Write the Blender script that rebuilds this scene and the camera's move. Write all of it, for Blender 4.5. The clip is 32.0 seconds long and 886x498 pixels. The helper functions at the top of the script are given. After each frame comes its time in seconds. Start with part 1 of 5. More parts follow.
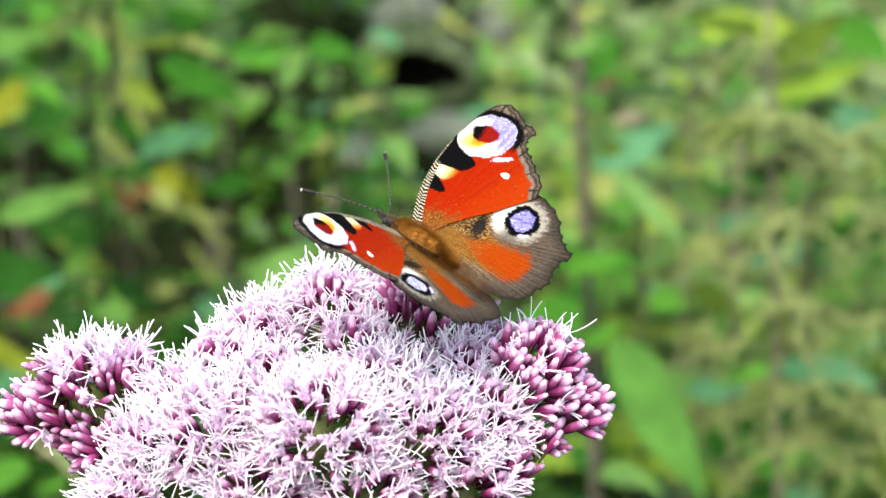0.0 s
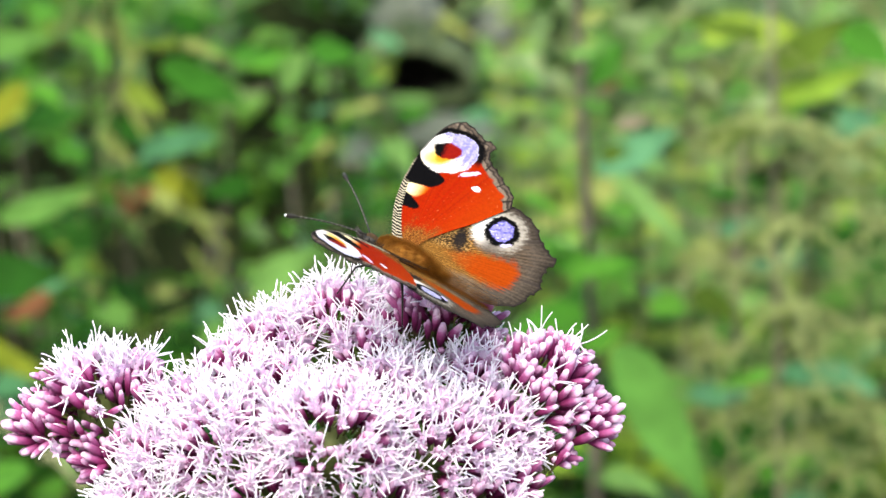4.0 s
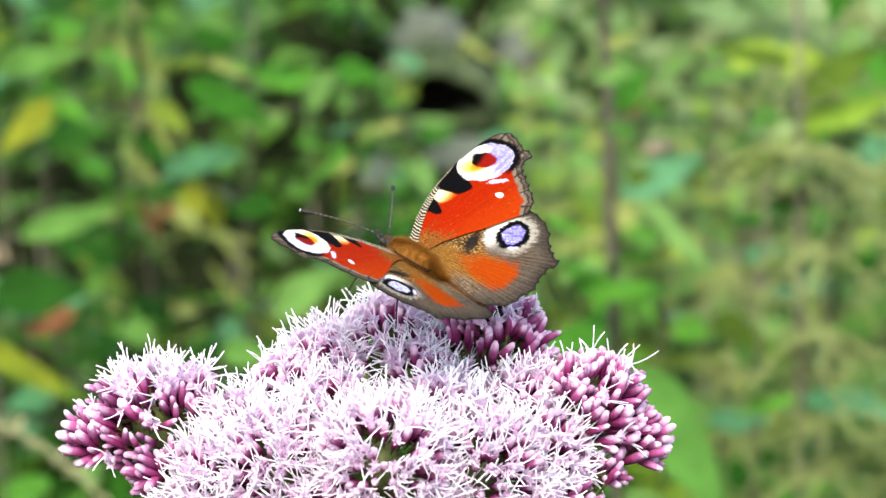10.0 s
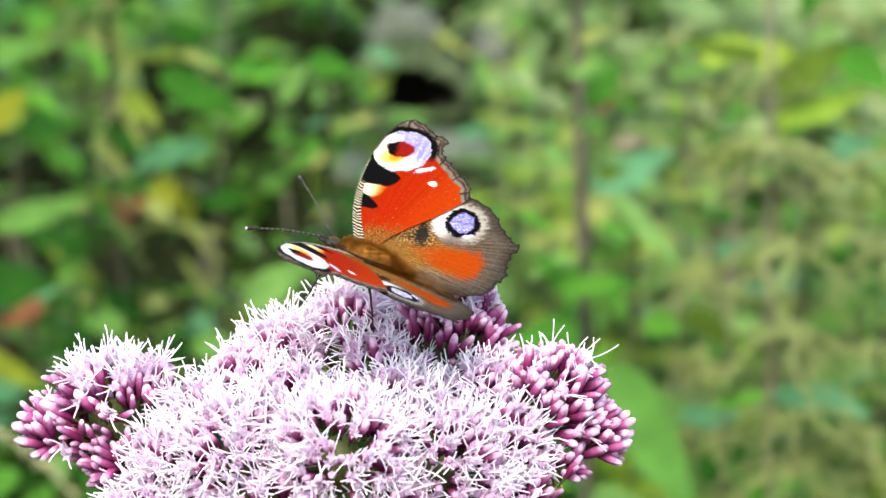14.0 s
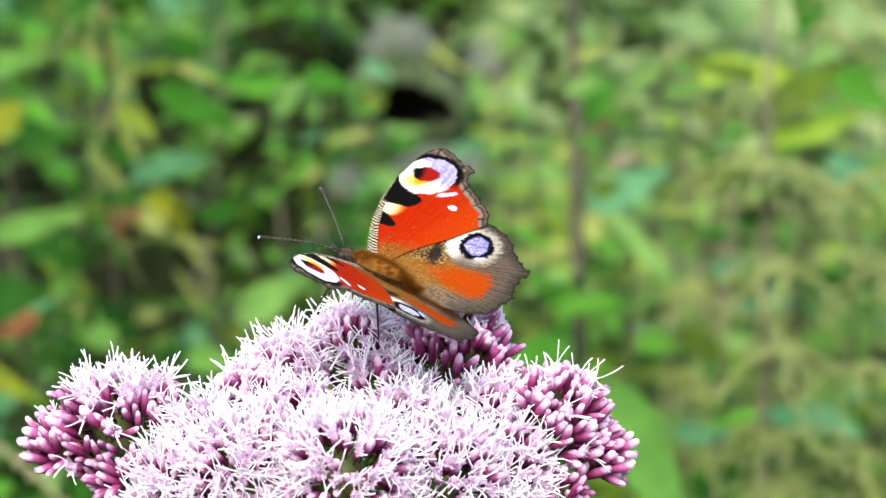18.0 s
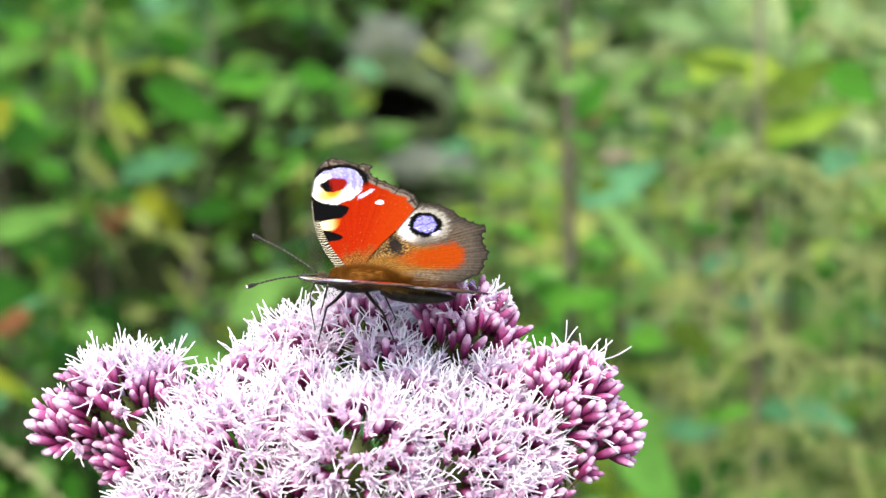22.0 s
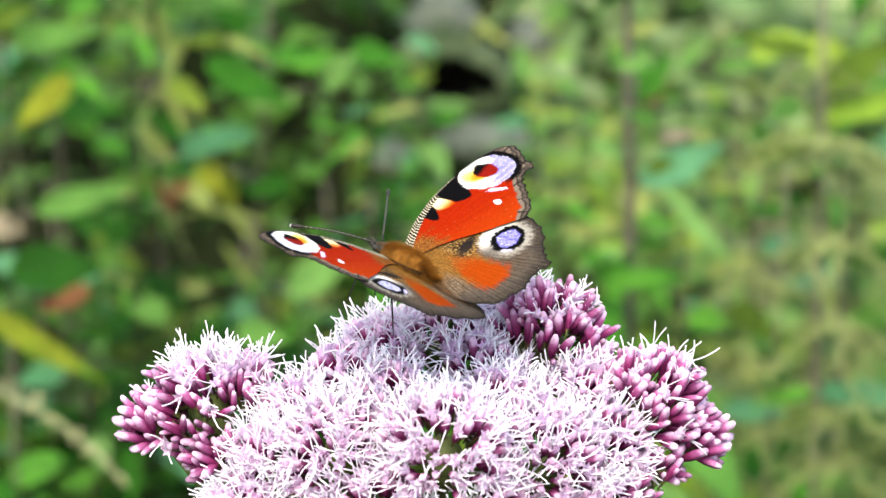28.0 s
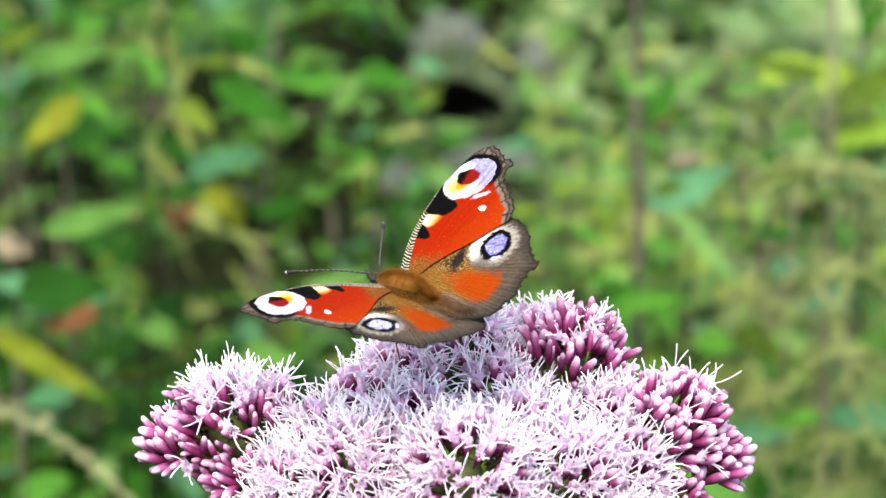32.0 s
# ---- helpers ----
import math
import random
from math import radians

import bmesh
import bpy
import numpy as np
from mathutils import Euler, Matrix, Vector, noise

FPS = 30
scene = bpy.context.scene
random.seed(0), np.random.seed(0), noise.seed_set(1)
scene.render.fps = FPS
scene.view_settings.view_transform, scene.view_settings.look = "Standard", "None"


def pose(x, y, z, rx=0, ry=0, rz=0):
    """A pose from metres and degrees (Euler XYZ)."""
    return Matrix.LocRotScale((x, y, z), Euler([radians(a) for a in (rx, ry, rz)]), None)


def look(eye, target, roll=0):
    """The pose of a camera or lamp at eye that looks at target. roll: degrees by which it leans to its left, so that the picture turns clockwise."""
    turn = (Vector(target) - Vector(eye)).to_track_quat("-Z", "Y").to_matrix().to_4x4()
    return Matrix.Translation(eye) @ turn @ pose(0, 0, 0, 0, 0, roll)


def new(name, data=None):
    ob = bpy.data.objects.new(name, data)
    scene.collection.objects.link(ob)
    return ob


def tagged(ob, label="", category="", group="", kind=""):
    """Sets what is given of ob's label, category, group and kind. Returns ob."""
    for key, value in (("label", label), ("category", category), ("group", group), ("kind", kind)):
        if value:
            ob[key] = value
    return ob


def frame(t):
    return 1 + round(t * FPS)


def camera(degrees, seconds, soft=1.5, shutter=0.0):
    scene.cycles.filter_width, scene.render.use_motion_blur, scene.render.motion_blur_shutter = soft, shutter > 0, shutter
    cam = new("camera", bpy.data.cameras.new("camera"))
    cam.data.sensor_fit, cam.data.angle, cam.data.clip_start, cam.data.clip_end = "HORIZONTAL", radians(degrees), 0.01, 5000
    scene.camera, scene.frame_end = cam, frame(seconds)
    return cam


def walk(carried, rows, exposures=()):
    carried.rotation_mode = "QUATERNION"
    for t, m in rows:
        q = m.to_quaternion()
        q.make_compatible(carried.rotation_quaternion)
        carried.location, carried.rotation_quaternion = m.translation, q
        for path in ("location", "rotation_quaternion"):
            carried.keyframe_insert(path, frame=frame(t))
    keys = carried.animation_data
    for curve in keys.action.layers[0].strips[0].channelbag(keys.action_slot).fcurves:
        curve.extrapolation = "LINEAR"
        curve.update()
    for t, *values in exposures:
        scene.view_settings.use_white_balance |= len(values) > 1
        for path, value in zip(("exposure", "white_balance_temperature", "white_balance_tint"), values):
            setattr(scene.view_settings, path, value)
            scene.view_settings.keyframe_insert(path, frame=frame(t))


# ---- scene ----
cam = camera(20.0, 32.0, soft=1.5)
cam.data.dof.use_dof = True
cam.data.dof.focus_distance = 0.454
cam.data.dof.aperture_fstop = 23.0
walk(cam, [
    (0, pose(-0.00102, -0.43238, 1.35786, 72.000, -0.000, 0.000)),
    (0.5, pose(-0.00161, -0.43298, 1.35686, 72.022, -0.105, 0.078)),
    (1, pose(-0.00182, -0.43276, 1.35786, 71.886, -0.251, 0.139)),
    (1.5, pose(-0.00107, -0.43159, 1.35883, 71.889, -0.386, 0.087)),
    (2, pose(-0.00107, -0.43039, 1.35954, 71.911, -0.312, 0.001)),
    (2.5, pose(-0.00173, -0.43022, 1.35910, 72.042, -0.148, -0.092)),
    (3, pose(-0.00247, -0.43026, 1.35821, 72.090, -0.165, -0.083)),
    (3.5, pose(-0.00331, -0.43043, 1.35849, 72.023, -0.130, -0.021)),
    (5.5, pose(-0.00300, -0.43065, 1.36041, 72.099, -0.195, 0.006)),
    (6, pose(-0.00458, -0.43152, 1.35971, 72.262, -0.306, 0.045)),
    (6.5, pose(-0.00699, -0.43223, 1.35948, 72.391, -0.233, 0.072)),
    (7, pose(-0.00771, -0.43133, 1.35974, 72.385, -0.275, 0.246)),
    (7.5, pose(-0.00807, -0.43135, 1.35803, 72.549, -0.330, 0.407)),
    (8, pose(-0.00812, -0.43267, 1.35861, 72.484, -0.377, 0.483)),
    (8.5, pose(-0.00935, -0.43259, 1.35849, 72.517, -0.520, 0.551)),
    (9, pose(-0.00881, -0.43366, 1.35910, 72.541, -0.420, 0.640)),
    (9.5, pose(-0.00757, -0.43399, 1.35866, 72.579, -0.413, 0.603)),
    (10, pose(-0.01090, -0.43406, 1.35931, 72.537, -0.872, 0.508)),
    (10.5, pose(-0.01100, -0.43209, 1.35840, 72.632, -0.929, 0.606)),
    (11, pose(-0.00759, -0.43010, 1.35796, 72.658, -0.833, 0.640)),
    (11.5, pose(-0.00794, -0.42978, 1.35762, 72.610, -0.841, 0.460)),
    (12, pose(-0.00957, -0.43151, 1.35761, 72.518, -1.082, 0.488)),
    (12.5, pose(-0.00818, -0.43209, 1.35860, 72.411, -1.118, 0.482)),
    (13, pose(-0.00613, -0.43097, 1.35838, 72.379, -1.016, 0.336)),
    (13.5, pose(-0.00806, -0.43187, 1.35831, 72.422, -1.144, 0.166)),
    (15.5, pose(-0.00759, -0.43213, 1.35834, 72.354, -1.740, 0.115)),
    (16, pose(-0.00954, -0.43295, 1.35877, 72.330, -1.756, -0.028)),
    (16.5, pose(-0.01047, -0.43191, 1.35871, 72.402, -1.792, -0.104)),
    (17, pose(-0.01022, -0.43175, 1.35908, 72.495, -1.781, -0.033)),
    (17.5, pose(-0.01064, -0.43149, 1.36023, 72.594, -1.952, 0.037)),
    (18, pose(-0.01085, -0.43287, 1.35956, 72.743, -1.942, 0.035)),
    (18.5, pose(-0.01140, -0.43303, 1.35842, 72.829, -2.098, 0.022)),
    (19, pose(-0.01229, -0.43230, 1.35847, 72.826, -1.995, -0.021)),
    (19.5, pose(-0.00984, -0.43330, 1.35838, 72.936, -2.003, 0.001)),
    (20, pose(-0.01093, -0.43398, 1.35856, 72.970, -1.954, -0.333)),
    (20.5, pose(-0.01234, -0.43488, 1.35669, 73.082, -2.003, -0.465)),
    (21, pose(-0.01376, -0.43532, 1.35755, 72.921, -2.105, -0.480)),
    (21.5, pose(-0.01406, -0.43495, 1.35585, 72.994, -2.031, -0.439)),
    (22, pose(-0.01472, -0.43347, 1.35552, 72.813, -1.915, -0.315)),
    (22.5, pose(-0.01757, -0.43256, 1.35497, 72.703, -1.914, 0.087)),
    (23, pose(-0.02057, -0.43275, 1.35499, 72.578, -1.917, 0.482)),
    (23.5, pose(-0.02072, -0.43263, 1.35576, 72.372, -1.634, 0.921)),
    (24, pose(-0.02074, -0.43359, 1.35649, 72.302, -1.568, 1.169)),
    (24.5, pose(-0.02156, -0.43291, 1.35692, 72.233, -1.677, 1.302)),
    (26.5, pose(-0.02337, -0.43325, 1.35542, 72.219, -1.641, 1.254)),
    (27, pose(-0.02302, -0.43291, 1.35516, 72.188, -1.729, 1.116)),
    (27.5, pose(-0.02267, -0.43270, 1.35775, 72.075, -1.727, 0.950)),
    (28, pose(-0.02225, -0.43118, 1.36005, 72.100, -1.963, 0.842)),
    (28.5, pose(-0.02089, -0.43042, 1.36066, 72.403, -2.077, 0.696)),
    (29, pose(-0.02087, -0.43070, 1.35942, 72.575, -2.046, 0.439)),
    (29.5, pose(-0.02346, -0.43152, 1.35911, 72.656, -2.156, 0.375)),
    (30, pose(-0.02366, -0.43180, 1.35770, 72.739, -2.014, 0.418)),
    (30.5, pose(-0.02587, -0.43197, 1.35704, 72.727, -2.107, 0.443)),
    (31, pose(-0.02636, -0.43153, 1.35774, 72.628, -2.137, 0.704)),
    (31.5, pose(-0.02624, -0.43098, 1.35868, 72.604, -2.068, 0.819)),
    (32, pose(-0.02572, -0.43075, 1.35970, 72.598, -2.152, 0.961)),
], exposures=[(0, 1.70, 6800, 6), (32, 1.70, 6800, 6)])

# ---- light ----
world = bpy.data.worlds.new("sky")
scene.world = world
world.use_nodes = True
wn = world.node_tree.nodes
sky = wn.new("ShaderNodeTexSky")
sky.sky_type = "NISHITA"
sky.sun_disc = False
sky.sun_elevation = radians(58)
sky.sun_rotation = radians(200)
sky.air_density = 1.4
sky.dust_density = 3.0
wn["Background"].inputs["Strength"].default_value = 0.15
world.node_tree.links.new(sky.outputs[0], wn["Background"].inputs["Color"])

sun_data = bpy.data.lights.new("sun", "SUN")
sun_data.energy = 1.4
sun_data.angle = radians(45)
sun_data.color = (1.0, 0.96, 0.9)
sun = new("sun", sun_data)
sun.matrix_world = look((-0.2, -0.6, 1.0), (0, 0, 0))


# ---- materials ----
def material(name, rough=0.6, spec=0.3):
    m = bpy.data.materials.new(name)
    m.use_nodes = True
    b = m.node_tree.nodes["Principled BSDF"]
    b.inputs["Roughness"].default_value = rough
    b.inputs["Specular IOR Level"].default_value = spec
    return m, m.node_tree.nodes, m.node_tree.links, b


def mixed(nodes, links, a, b, fac=None, blend="MIX"):
    """A colour mix node's output; a and b are colours or sockets, fac a number or socket."""
    n = nodes.new("ShaderNodeMix")
    n.data_type = "RGBA"
    n.blend_type = blend
    for sock, val in ((n.inputs[6], a), (n.inputs[7], b), (n.inputs[0], fac)):
        if val is None:
            continue
        if isinstance(val, bpy.types.NodeSocket):
            links.new(val, sock)
        elif isinstance(val, (int, float)):
            sock.default_value = val
        else:
            sock.default_value = (*val, 1.0)
    return n.outputs[2]


def noise_tex(nodes, links, scale, detail=4.0, coord="Object"):
    tc = nodes.new("ShaderNodeTexCoord")
    n = nodes.new("ShaderNodeTexNoise")
    n.inputs["Scale"].default_value = scale
    n.inputs["Detail"].default_value = detail
    links.new(tc.outputs[coord], n.inputs["Vector"])
    return n.outputs["Fac"]


def ramp(nodes, links, fac, stops):
    r = nodes.new("ShaderNodeValToRGB")
    links.new(fac, r.inputs["Fac"])
    while len(r.color_ramp.elements) < len(stops):
        r.color_ramp.elements.new(0.5)
    for e, (p, c) in zip(r.color_ramp.elements, stops):
        e.position, e.color = p, (*c, 1.0)
    return r.outputs["Color"]


def bump(nodes, links, b, height, strength=0.3, distance=0.001):
    n = nodes.new("ShaderNodeBump")
    n.inputs["Strength"].default_value = strength
    n.inputs["Distance"].default_value = distance
    links.new(height, n.inputs["Height"])
    links.new(n.outputs["Normal"], b.inputs["Normal"])


def leaf_material(name, dark, light, tip=None, trans=0.28, rough=0.7, spec=0.05):
    """Leaf skin: random green per leaf, blotches, veins; light shines through it."""
    m, n, l, b = material(name, rough, spec)
    info = n.new("ShaderNodeObjectInfo")
    col = mixed(n, l, dark, light, info.outputs["Random"])
    blot = noise_tex(n, l, 45.0, 5.0)
    shade = ramp(n, l, blot, [(0.3, (0.7, 0.7, 0.65)), (0.7, (1.15, 1.15, 1.05))])
    col = mixed(n, l, col, shade, 1.0, "MULTIPLY")
    if tip:
        spots = ramp(n, l, noise_tex(n, l, 18.0, 3.0), [(0.52, (0, 0, 0)), (0.66, (1, 1, 1))])
        col = mixed(n, l, col, tip, spots)
    l.new(col, b.inputs["Base Color"])
    t = n.new("ShaderNodeBsdfTranslucent")
    l.new(col, t.inputs["Color"])
    mx = n.new("ShaderNodeMixShader")
    mx.inputs[0].default_value = trans
    l.new(b.outputs[0], mx.inputs[1])
    l.new(t.outputs[0], mx.inputs[2])
    l.new(mx.outputs[0], n["Material Output"].inputs["Surface"])
    bump(n, l, b, blot, 0.3, 0.002)
    return m


def plain(name, dark, light, scale, rough=0.7, spec=0.25, depth=0.001, random_tint=False):
    m, n, l, b = material(name, rough, spec)
    f = noise_tex(n, l, scale, 6.0)
    col = ramp(n, l, f, [(0.3, dark), (0.7, light)])
    if random_tint:
        info = n.new("ShaderNodeObjectInfo")
        col = mixed(n, l, col, ramp(n, l, info.outputs["Random"], [(0, (0.75, 0.75, 0.75)), (1, (1.15, 1.15, 1.15))]), 1.0, "MULTIPLY")
    l.new(col, b.inputs["Base Color"])
    bump(n, l, b, f, 0.4, depth)
    return m


MAT = {
    "green": leaf_material("leaf_green", (0.030, 0.12, 0.012), (0.080, 0.225, 0.026)),
    # deep green taken darker still, with the shade of leafy voids in it
    "deep": leaf_material("leaf_shade_green", (0.007, 0.036, 0.004), (0.024, 0.10, 0.009)),
    "blue": leaf_material("leaf_blue_green", (0.052, 0.155, 0.070), (0.090, 0.225, 0.115)),
    "lime": leaf_material("leaf_lime", (0.14, 0.24, 0.026), (0.24, 0.33, 0.048)),
    "mid": leaf_material("leaf_mid_green", (0.055, 0.15, 0.026), (0.090, 0.195, 0.042)),
    "olive": leaf_material("leaf_olive", (0.05, 0.09, 0.010), (0.12, 0.17, 0.022)),
    "beige": leaf_material("leaf_beige", (0.15, 0.185, 0.05), (0.25, 0.285, 0.085)),
    "pale": leaf_material("leaf_pale", (0.085, 0.19, 0.040), (0.14, 0.26, 0.075)),
    "yellow": leaf_material("leaf_yellow", (0.10, 0.15, 0.014), (0.165, 0.18, 0.016), (0.06, 0.14, 0.014)),
    "dry": leaf_material("leaf_dry", (0.26, 0.21, 0.15), (0.36, 0.30, 0.22)),
    "rust": leaf_material("leaf_rust", (0.11, 0.045, 0.022), (0.15, 0.065, 0.03), (0.08, 0.07, 0.03)),
    "stem": plain("stem_skin", (0.06, 0.055, 0.035), (0.14, 0.12, 0.08), 90.0, 0.6, random_tint=True),
    "bark": plain("old_stalk_bark", (0.045, 0.040, 0.032), (0.14, 0.118, 0.090), 60.0, 0.8, 0.1, random_tint=True),
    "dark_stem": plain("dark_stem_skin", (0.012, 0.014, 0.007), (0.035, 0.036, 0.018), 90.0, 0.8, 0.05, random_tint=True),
    "seed": plain("seed_husk", (0.125, 0.165, 0.05), (0.28, 0.31, 0.115), 250.0, 0.85, 0.15, random_tint=True),
    "straw": plain("dry_grass", (0.24, 0.25, 0.11), (0.42, 0.40, 0.22), 250.0, 0.8, 0.15, random_tint=True),
    # near black, so that the shade between the plants is in the colour
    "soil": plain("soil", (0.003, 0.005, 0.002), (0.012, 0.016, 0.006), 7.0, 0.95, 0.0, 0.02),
    "stone": plain("grey_stone", (0.03, 0.042, 0.024), (0.12, 0.128, 0.10), 22.0, 0.85, 0.2, 0.01),
    "mossy": plain("mossy_stone", (0.018, 0.030, 0.010), (0.065, 0.085, 0.04), 22.0, 0.9, 0.1, 0.01),
    # shade inside the stone's hollow, put into a near-black colour
    "hollow": plain("hollow_shade", (0.006, 0.005, 0.004), (0.014, 0.012, 0.01), 20.0, 0.95, 0.05, 0.01),
    "stalk": plain("flower_stalk", (0.045, 0.06, 0.014), (0.11, 0.13, 0.035), 300.0, 0.6, 0.25, 0.0004),
    "chitin": plain("dark_chitin", (0.008, 0.007, 0.006), (0.03, 0.024, 0.018), 900.0, 0.5, 0.2, 0.0002),
    "under": plain("wing_underside", (0.004, 0.0035, 0.0035), (0.016, 0.013, 0.012), 1200.0, 0.7, 0.08, 0.0001),
    "head_fur": plain("head_fur", (0.025, 0.015, 0.007), (0.085, 0.048, 0.020), 900.0, 0.8, 0.1, 0.0001),
    "ring": plain("antenna_rings", (0.06, 0.057, 0.045), (0.13, 0.125, 0.10), 900.0, 0.6, 0.2, 0.0001),
    "belly": plain("abdomen_skin", (0.075, 0.038, 0.012), (0.18, 0.09, 0.027), 900.0, 0.8, 0.1, 0.0001),
    "fur": plain("brown_fur", (0.165, 0.070, 0.011), (0.40, 0.175, 0.029), 900.0, 0.8, 0.1, 0.0001),
}


def bud_material():
    m, n, l, b = material("bud_skin", 0.6, 0.10)
    along = n.new("ShaderNodeAttribute")
    along.attribute_name = "along"
    grain = noise_tex(n, l, 900.0, 3.0)
    add = n.new("ShaderNodeMath")
    add.operation = "MULTIPLY_ADD"
    add.inputs[1].default_value = 0.38
    l.new(grain, add.inputs[0])
    l.new(along.outputs["Fac"], add.inputs[2])
    col = ramp(n, l, add.outputs[0], [(0.18, (0.085, 0.10, 0.020)), (0.34, (0.080, 0.006, 0.034)), (0.60, (0.170, 0.017, 0.082)),
                                      (0.82, (0.30, 0.080, 0.20)), (1.0, (0.64, 0.42, 0.58))])
    info = n.new("ShaderNodeObjectInfo")
    tint = ramp(n, l, info.outputs["Random"], [(0.0, (0.6, 0.5, 0.58)), (0.6, (1.0, 1.0, 1.0)), (1.0, (1.2, 1.35, 1.25))])
    col = mixed(n, l, col, tint, 1.0, "MULTIPLY")
    l.new(col, b.inputs["Base Color"])
    b.inputs["Subsurface Weight"].default_value = 0.0
    bump(n, l, b, grain, 0.25, 0.0002)
    return m


def petal_material(name, a, c, trans):
    m, n, l, b = material(name, 0.5, 0.3)
    g = n.new("ShaderNodeNewGeometry")
    col = mixed(n, l, a, c, g.outputs["Random Per Island"])
    l.new(col, b.inputs["Base Color"])
    t = n.new("ShaderNodeBsdfTranslucent")
    l.new(col, t.inputs["Color"])
    mx = n.new("ShaderNodeMixShader")
    mx.inputs[0].default_value = trans
    l.new(b.outputs[0], mx.inputs[1])
    l.new(t.outputs[0], mx.inputs[2])
    l.new(mx.outputs[0], n["Material Output"].inputs["Surface"])
    return m


MAT["bud"] = bud_material()
MAT["style"] = petal_material("style_white", (0.90, 0.82, 0.92), (0.94, 0.90, 0.95), 0.3)
MAT["floret"] = petal_material("floret_pink", (0.72, 0.46, 0.70), (0.92, 0.77, 0.91), 0.35)


def wing_material():
    m, n, l, b = material("wing_scales", 0.85, 0.015)
    at = n.new("ShaderNodeAttribute")
    at.attribute_name = "pattern"
    fine = noise_tex(n, l, 2600.0, 2.0)
    dust = ramp(n, l, fine, [(0.3, (0.88, 0.88, 0.88)), (0.7, (1.10, 1.10, 1.10))])
    col = mixed(n, l, at.outputs["Color"], dust, 1.0, "MULTIPLY")
    l.new(col, b.inputs["Base Color"])
    bump(n, l, b, fine, 0.2, 0.0001)
    return m


MAT["wing"] = wing_material()
MAT["low_pale"] = petal_material("low_leaf_pale", (0.085, 0.17, 0.045), (0.27, 0.33, 0.13), 0.3)
MAT["low"] = petal_material("low_leaf", (0.012, 0.045, 0.004), (0.085, 0.20, 0.016), 0.3)


# ---- building helpers ----
def mesh_of(name, verts, faces, mats, smooth=True, index=None):
    me = bpy.data.meshes.new(name)
    me.from_pydata([tuple(v) for v in verts], [], faces)
    for mt in mats:
        me.materials.append(MAT[mt])
    if index is not None:
        me.polygons.foreach_set("material_index", index)
    if smooth:
        me.polygons.foreach_set("use_smooth", [True] * len(me.polygons))
    me.update()
    return me


def part(name, me, parent, label="", m=None, kind=""):
    ob = new(name, me)
    ob.parent = parent
    if m is not None:
        ob.matrix_basis = m
    return tagged(ob, label=label, kind=kind)


class Soup:
    """Collects loose pieces into one mesh."""

    def __init__(self):
        self.v, self.f = [], []

    def add(self, verts, faces):
        o = len(self.v)
        self.v.extend(verts)
        self.f.extend([tuple(i + o for i in f) for f in faces])

    def tube(self, points, radii, sides=5, cap=True):
        pts = [Vector(p) for p in points]
        rings, faces = [], []
        side = None
        for i, p in enumerate(pts):
            d = (pts[min(i + 1, len(pts) - 1)] - pts[max(i - 1, 0)]).normalized()
            if side is None:
                side = d.orthogonal().normalized()
            side = (side - d * side.dot(d)).normalized()
            other = d.cross(side)
            r = radii[i] if hasattr(radii, "__len__") else radii
            for k in range(sides):
                a = 2 * math.pi * k / sides
                rings.append(p + (side * math.cos(a) + other * math.sin(a)) * r)
        for i in range(len(pts) - 1):
            for k in range(sides):
                a, b = i * sides + k, i * sides + (k + 1) % sides
                faces.append((a, b, b + sides, a + sides))
        if cap:
            faces.append(tuple(range(sides))[::-1])
            faces.append(tuple((len(pts) - 1) * sides + k for k in range(sides)))
        self.add(rings, faces)

    def mesh(self, name, mats, smooth=True):
        return mesh_of(name, self.v, self.f, mats, smooth)


def lathe(profile, sides):
    """Rings of (height, radius) round z."""
    v, f = [], []
    for z, r in profile:
        for k in range(sides):
            a = 2 * math.pi * k / sides
            v.append((r * math.cos(a), r * math.sin(a), z))
    for i in range(len(profile) - 1):
        for k in range(sides):
            a, b = i * sides + k, i * sides + (k + 1) % sides
            f.append((a, b, b + sides, a + sides))
    f.append(tuple(range(sides))[::-1])
    f.append(tuple((len(profile) - 1) * sides + k for k in range(sides)))
    return v, f


def aim(p, d, roll=0.0, size=1.0):
    """A pose at p whose z runs along d."""
    q = Vector(d).to_track_quat("Z", "Y").to_matrix().to_4x4()
    return Matrix.Translation(p) @ q @ pose(0, 0, 0, 0, 0, roll) @ Matrix.Scale(size, 4)


rnd = random.Random(7)

# ---- ground ----
gv, gf = [], []
gn = 60
for i in range(gn + 1):
    for j in range(gn + 1):
        x, y = (i / gn - 0.5) * 2, (j / gn - 0.5) * 2
        x, y = math.copysign(abs(x) ** 3 * 400, x), math.copysign(abs(y) ** 3 * 400, y)
        gv.append((x, y, 0.05 * noise.noise((x * 0.8, y * 0.8, 0)) - 0.03))
for i in range(gn):
    for j in range(gn):
        a = i * (gn + 1) + j
        gf.append((a, a + gn + 1, a + gn + 2, a + 1))
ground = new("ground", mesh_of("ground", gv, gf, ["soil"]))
tagged(ground, "bare soil under the tall weeds, coloured near black as if shaded", "ground", kind="structure")


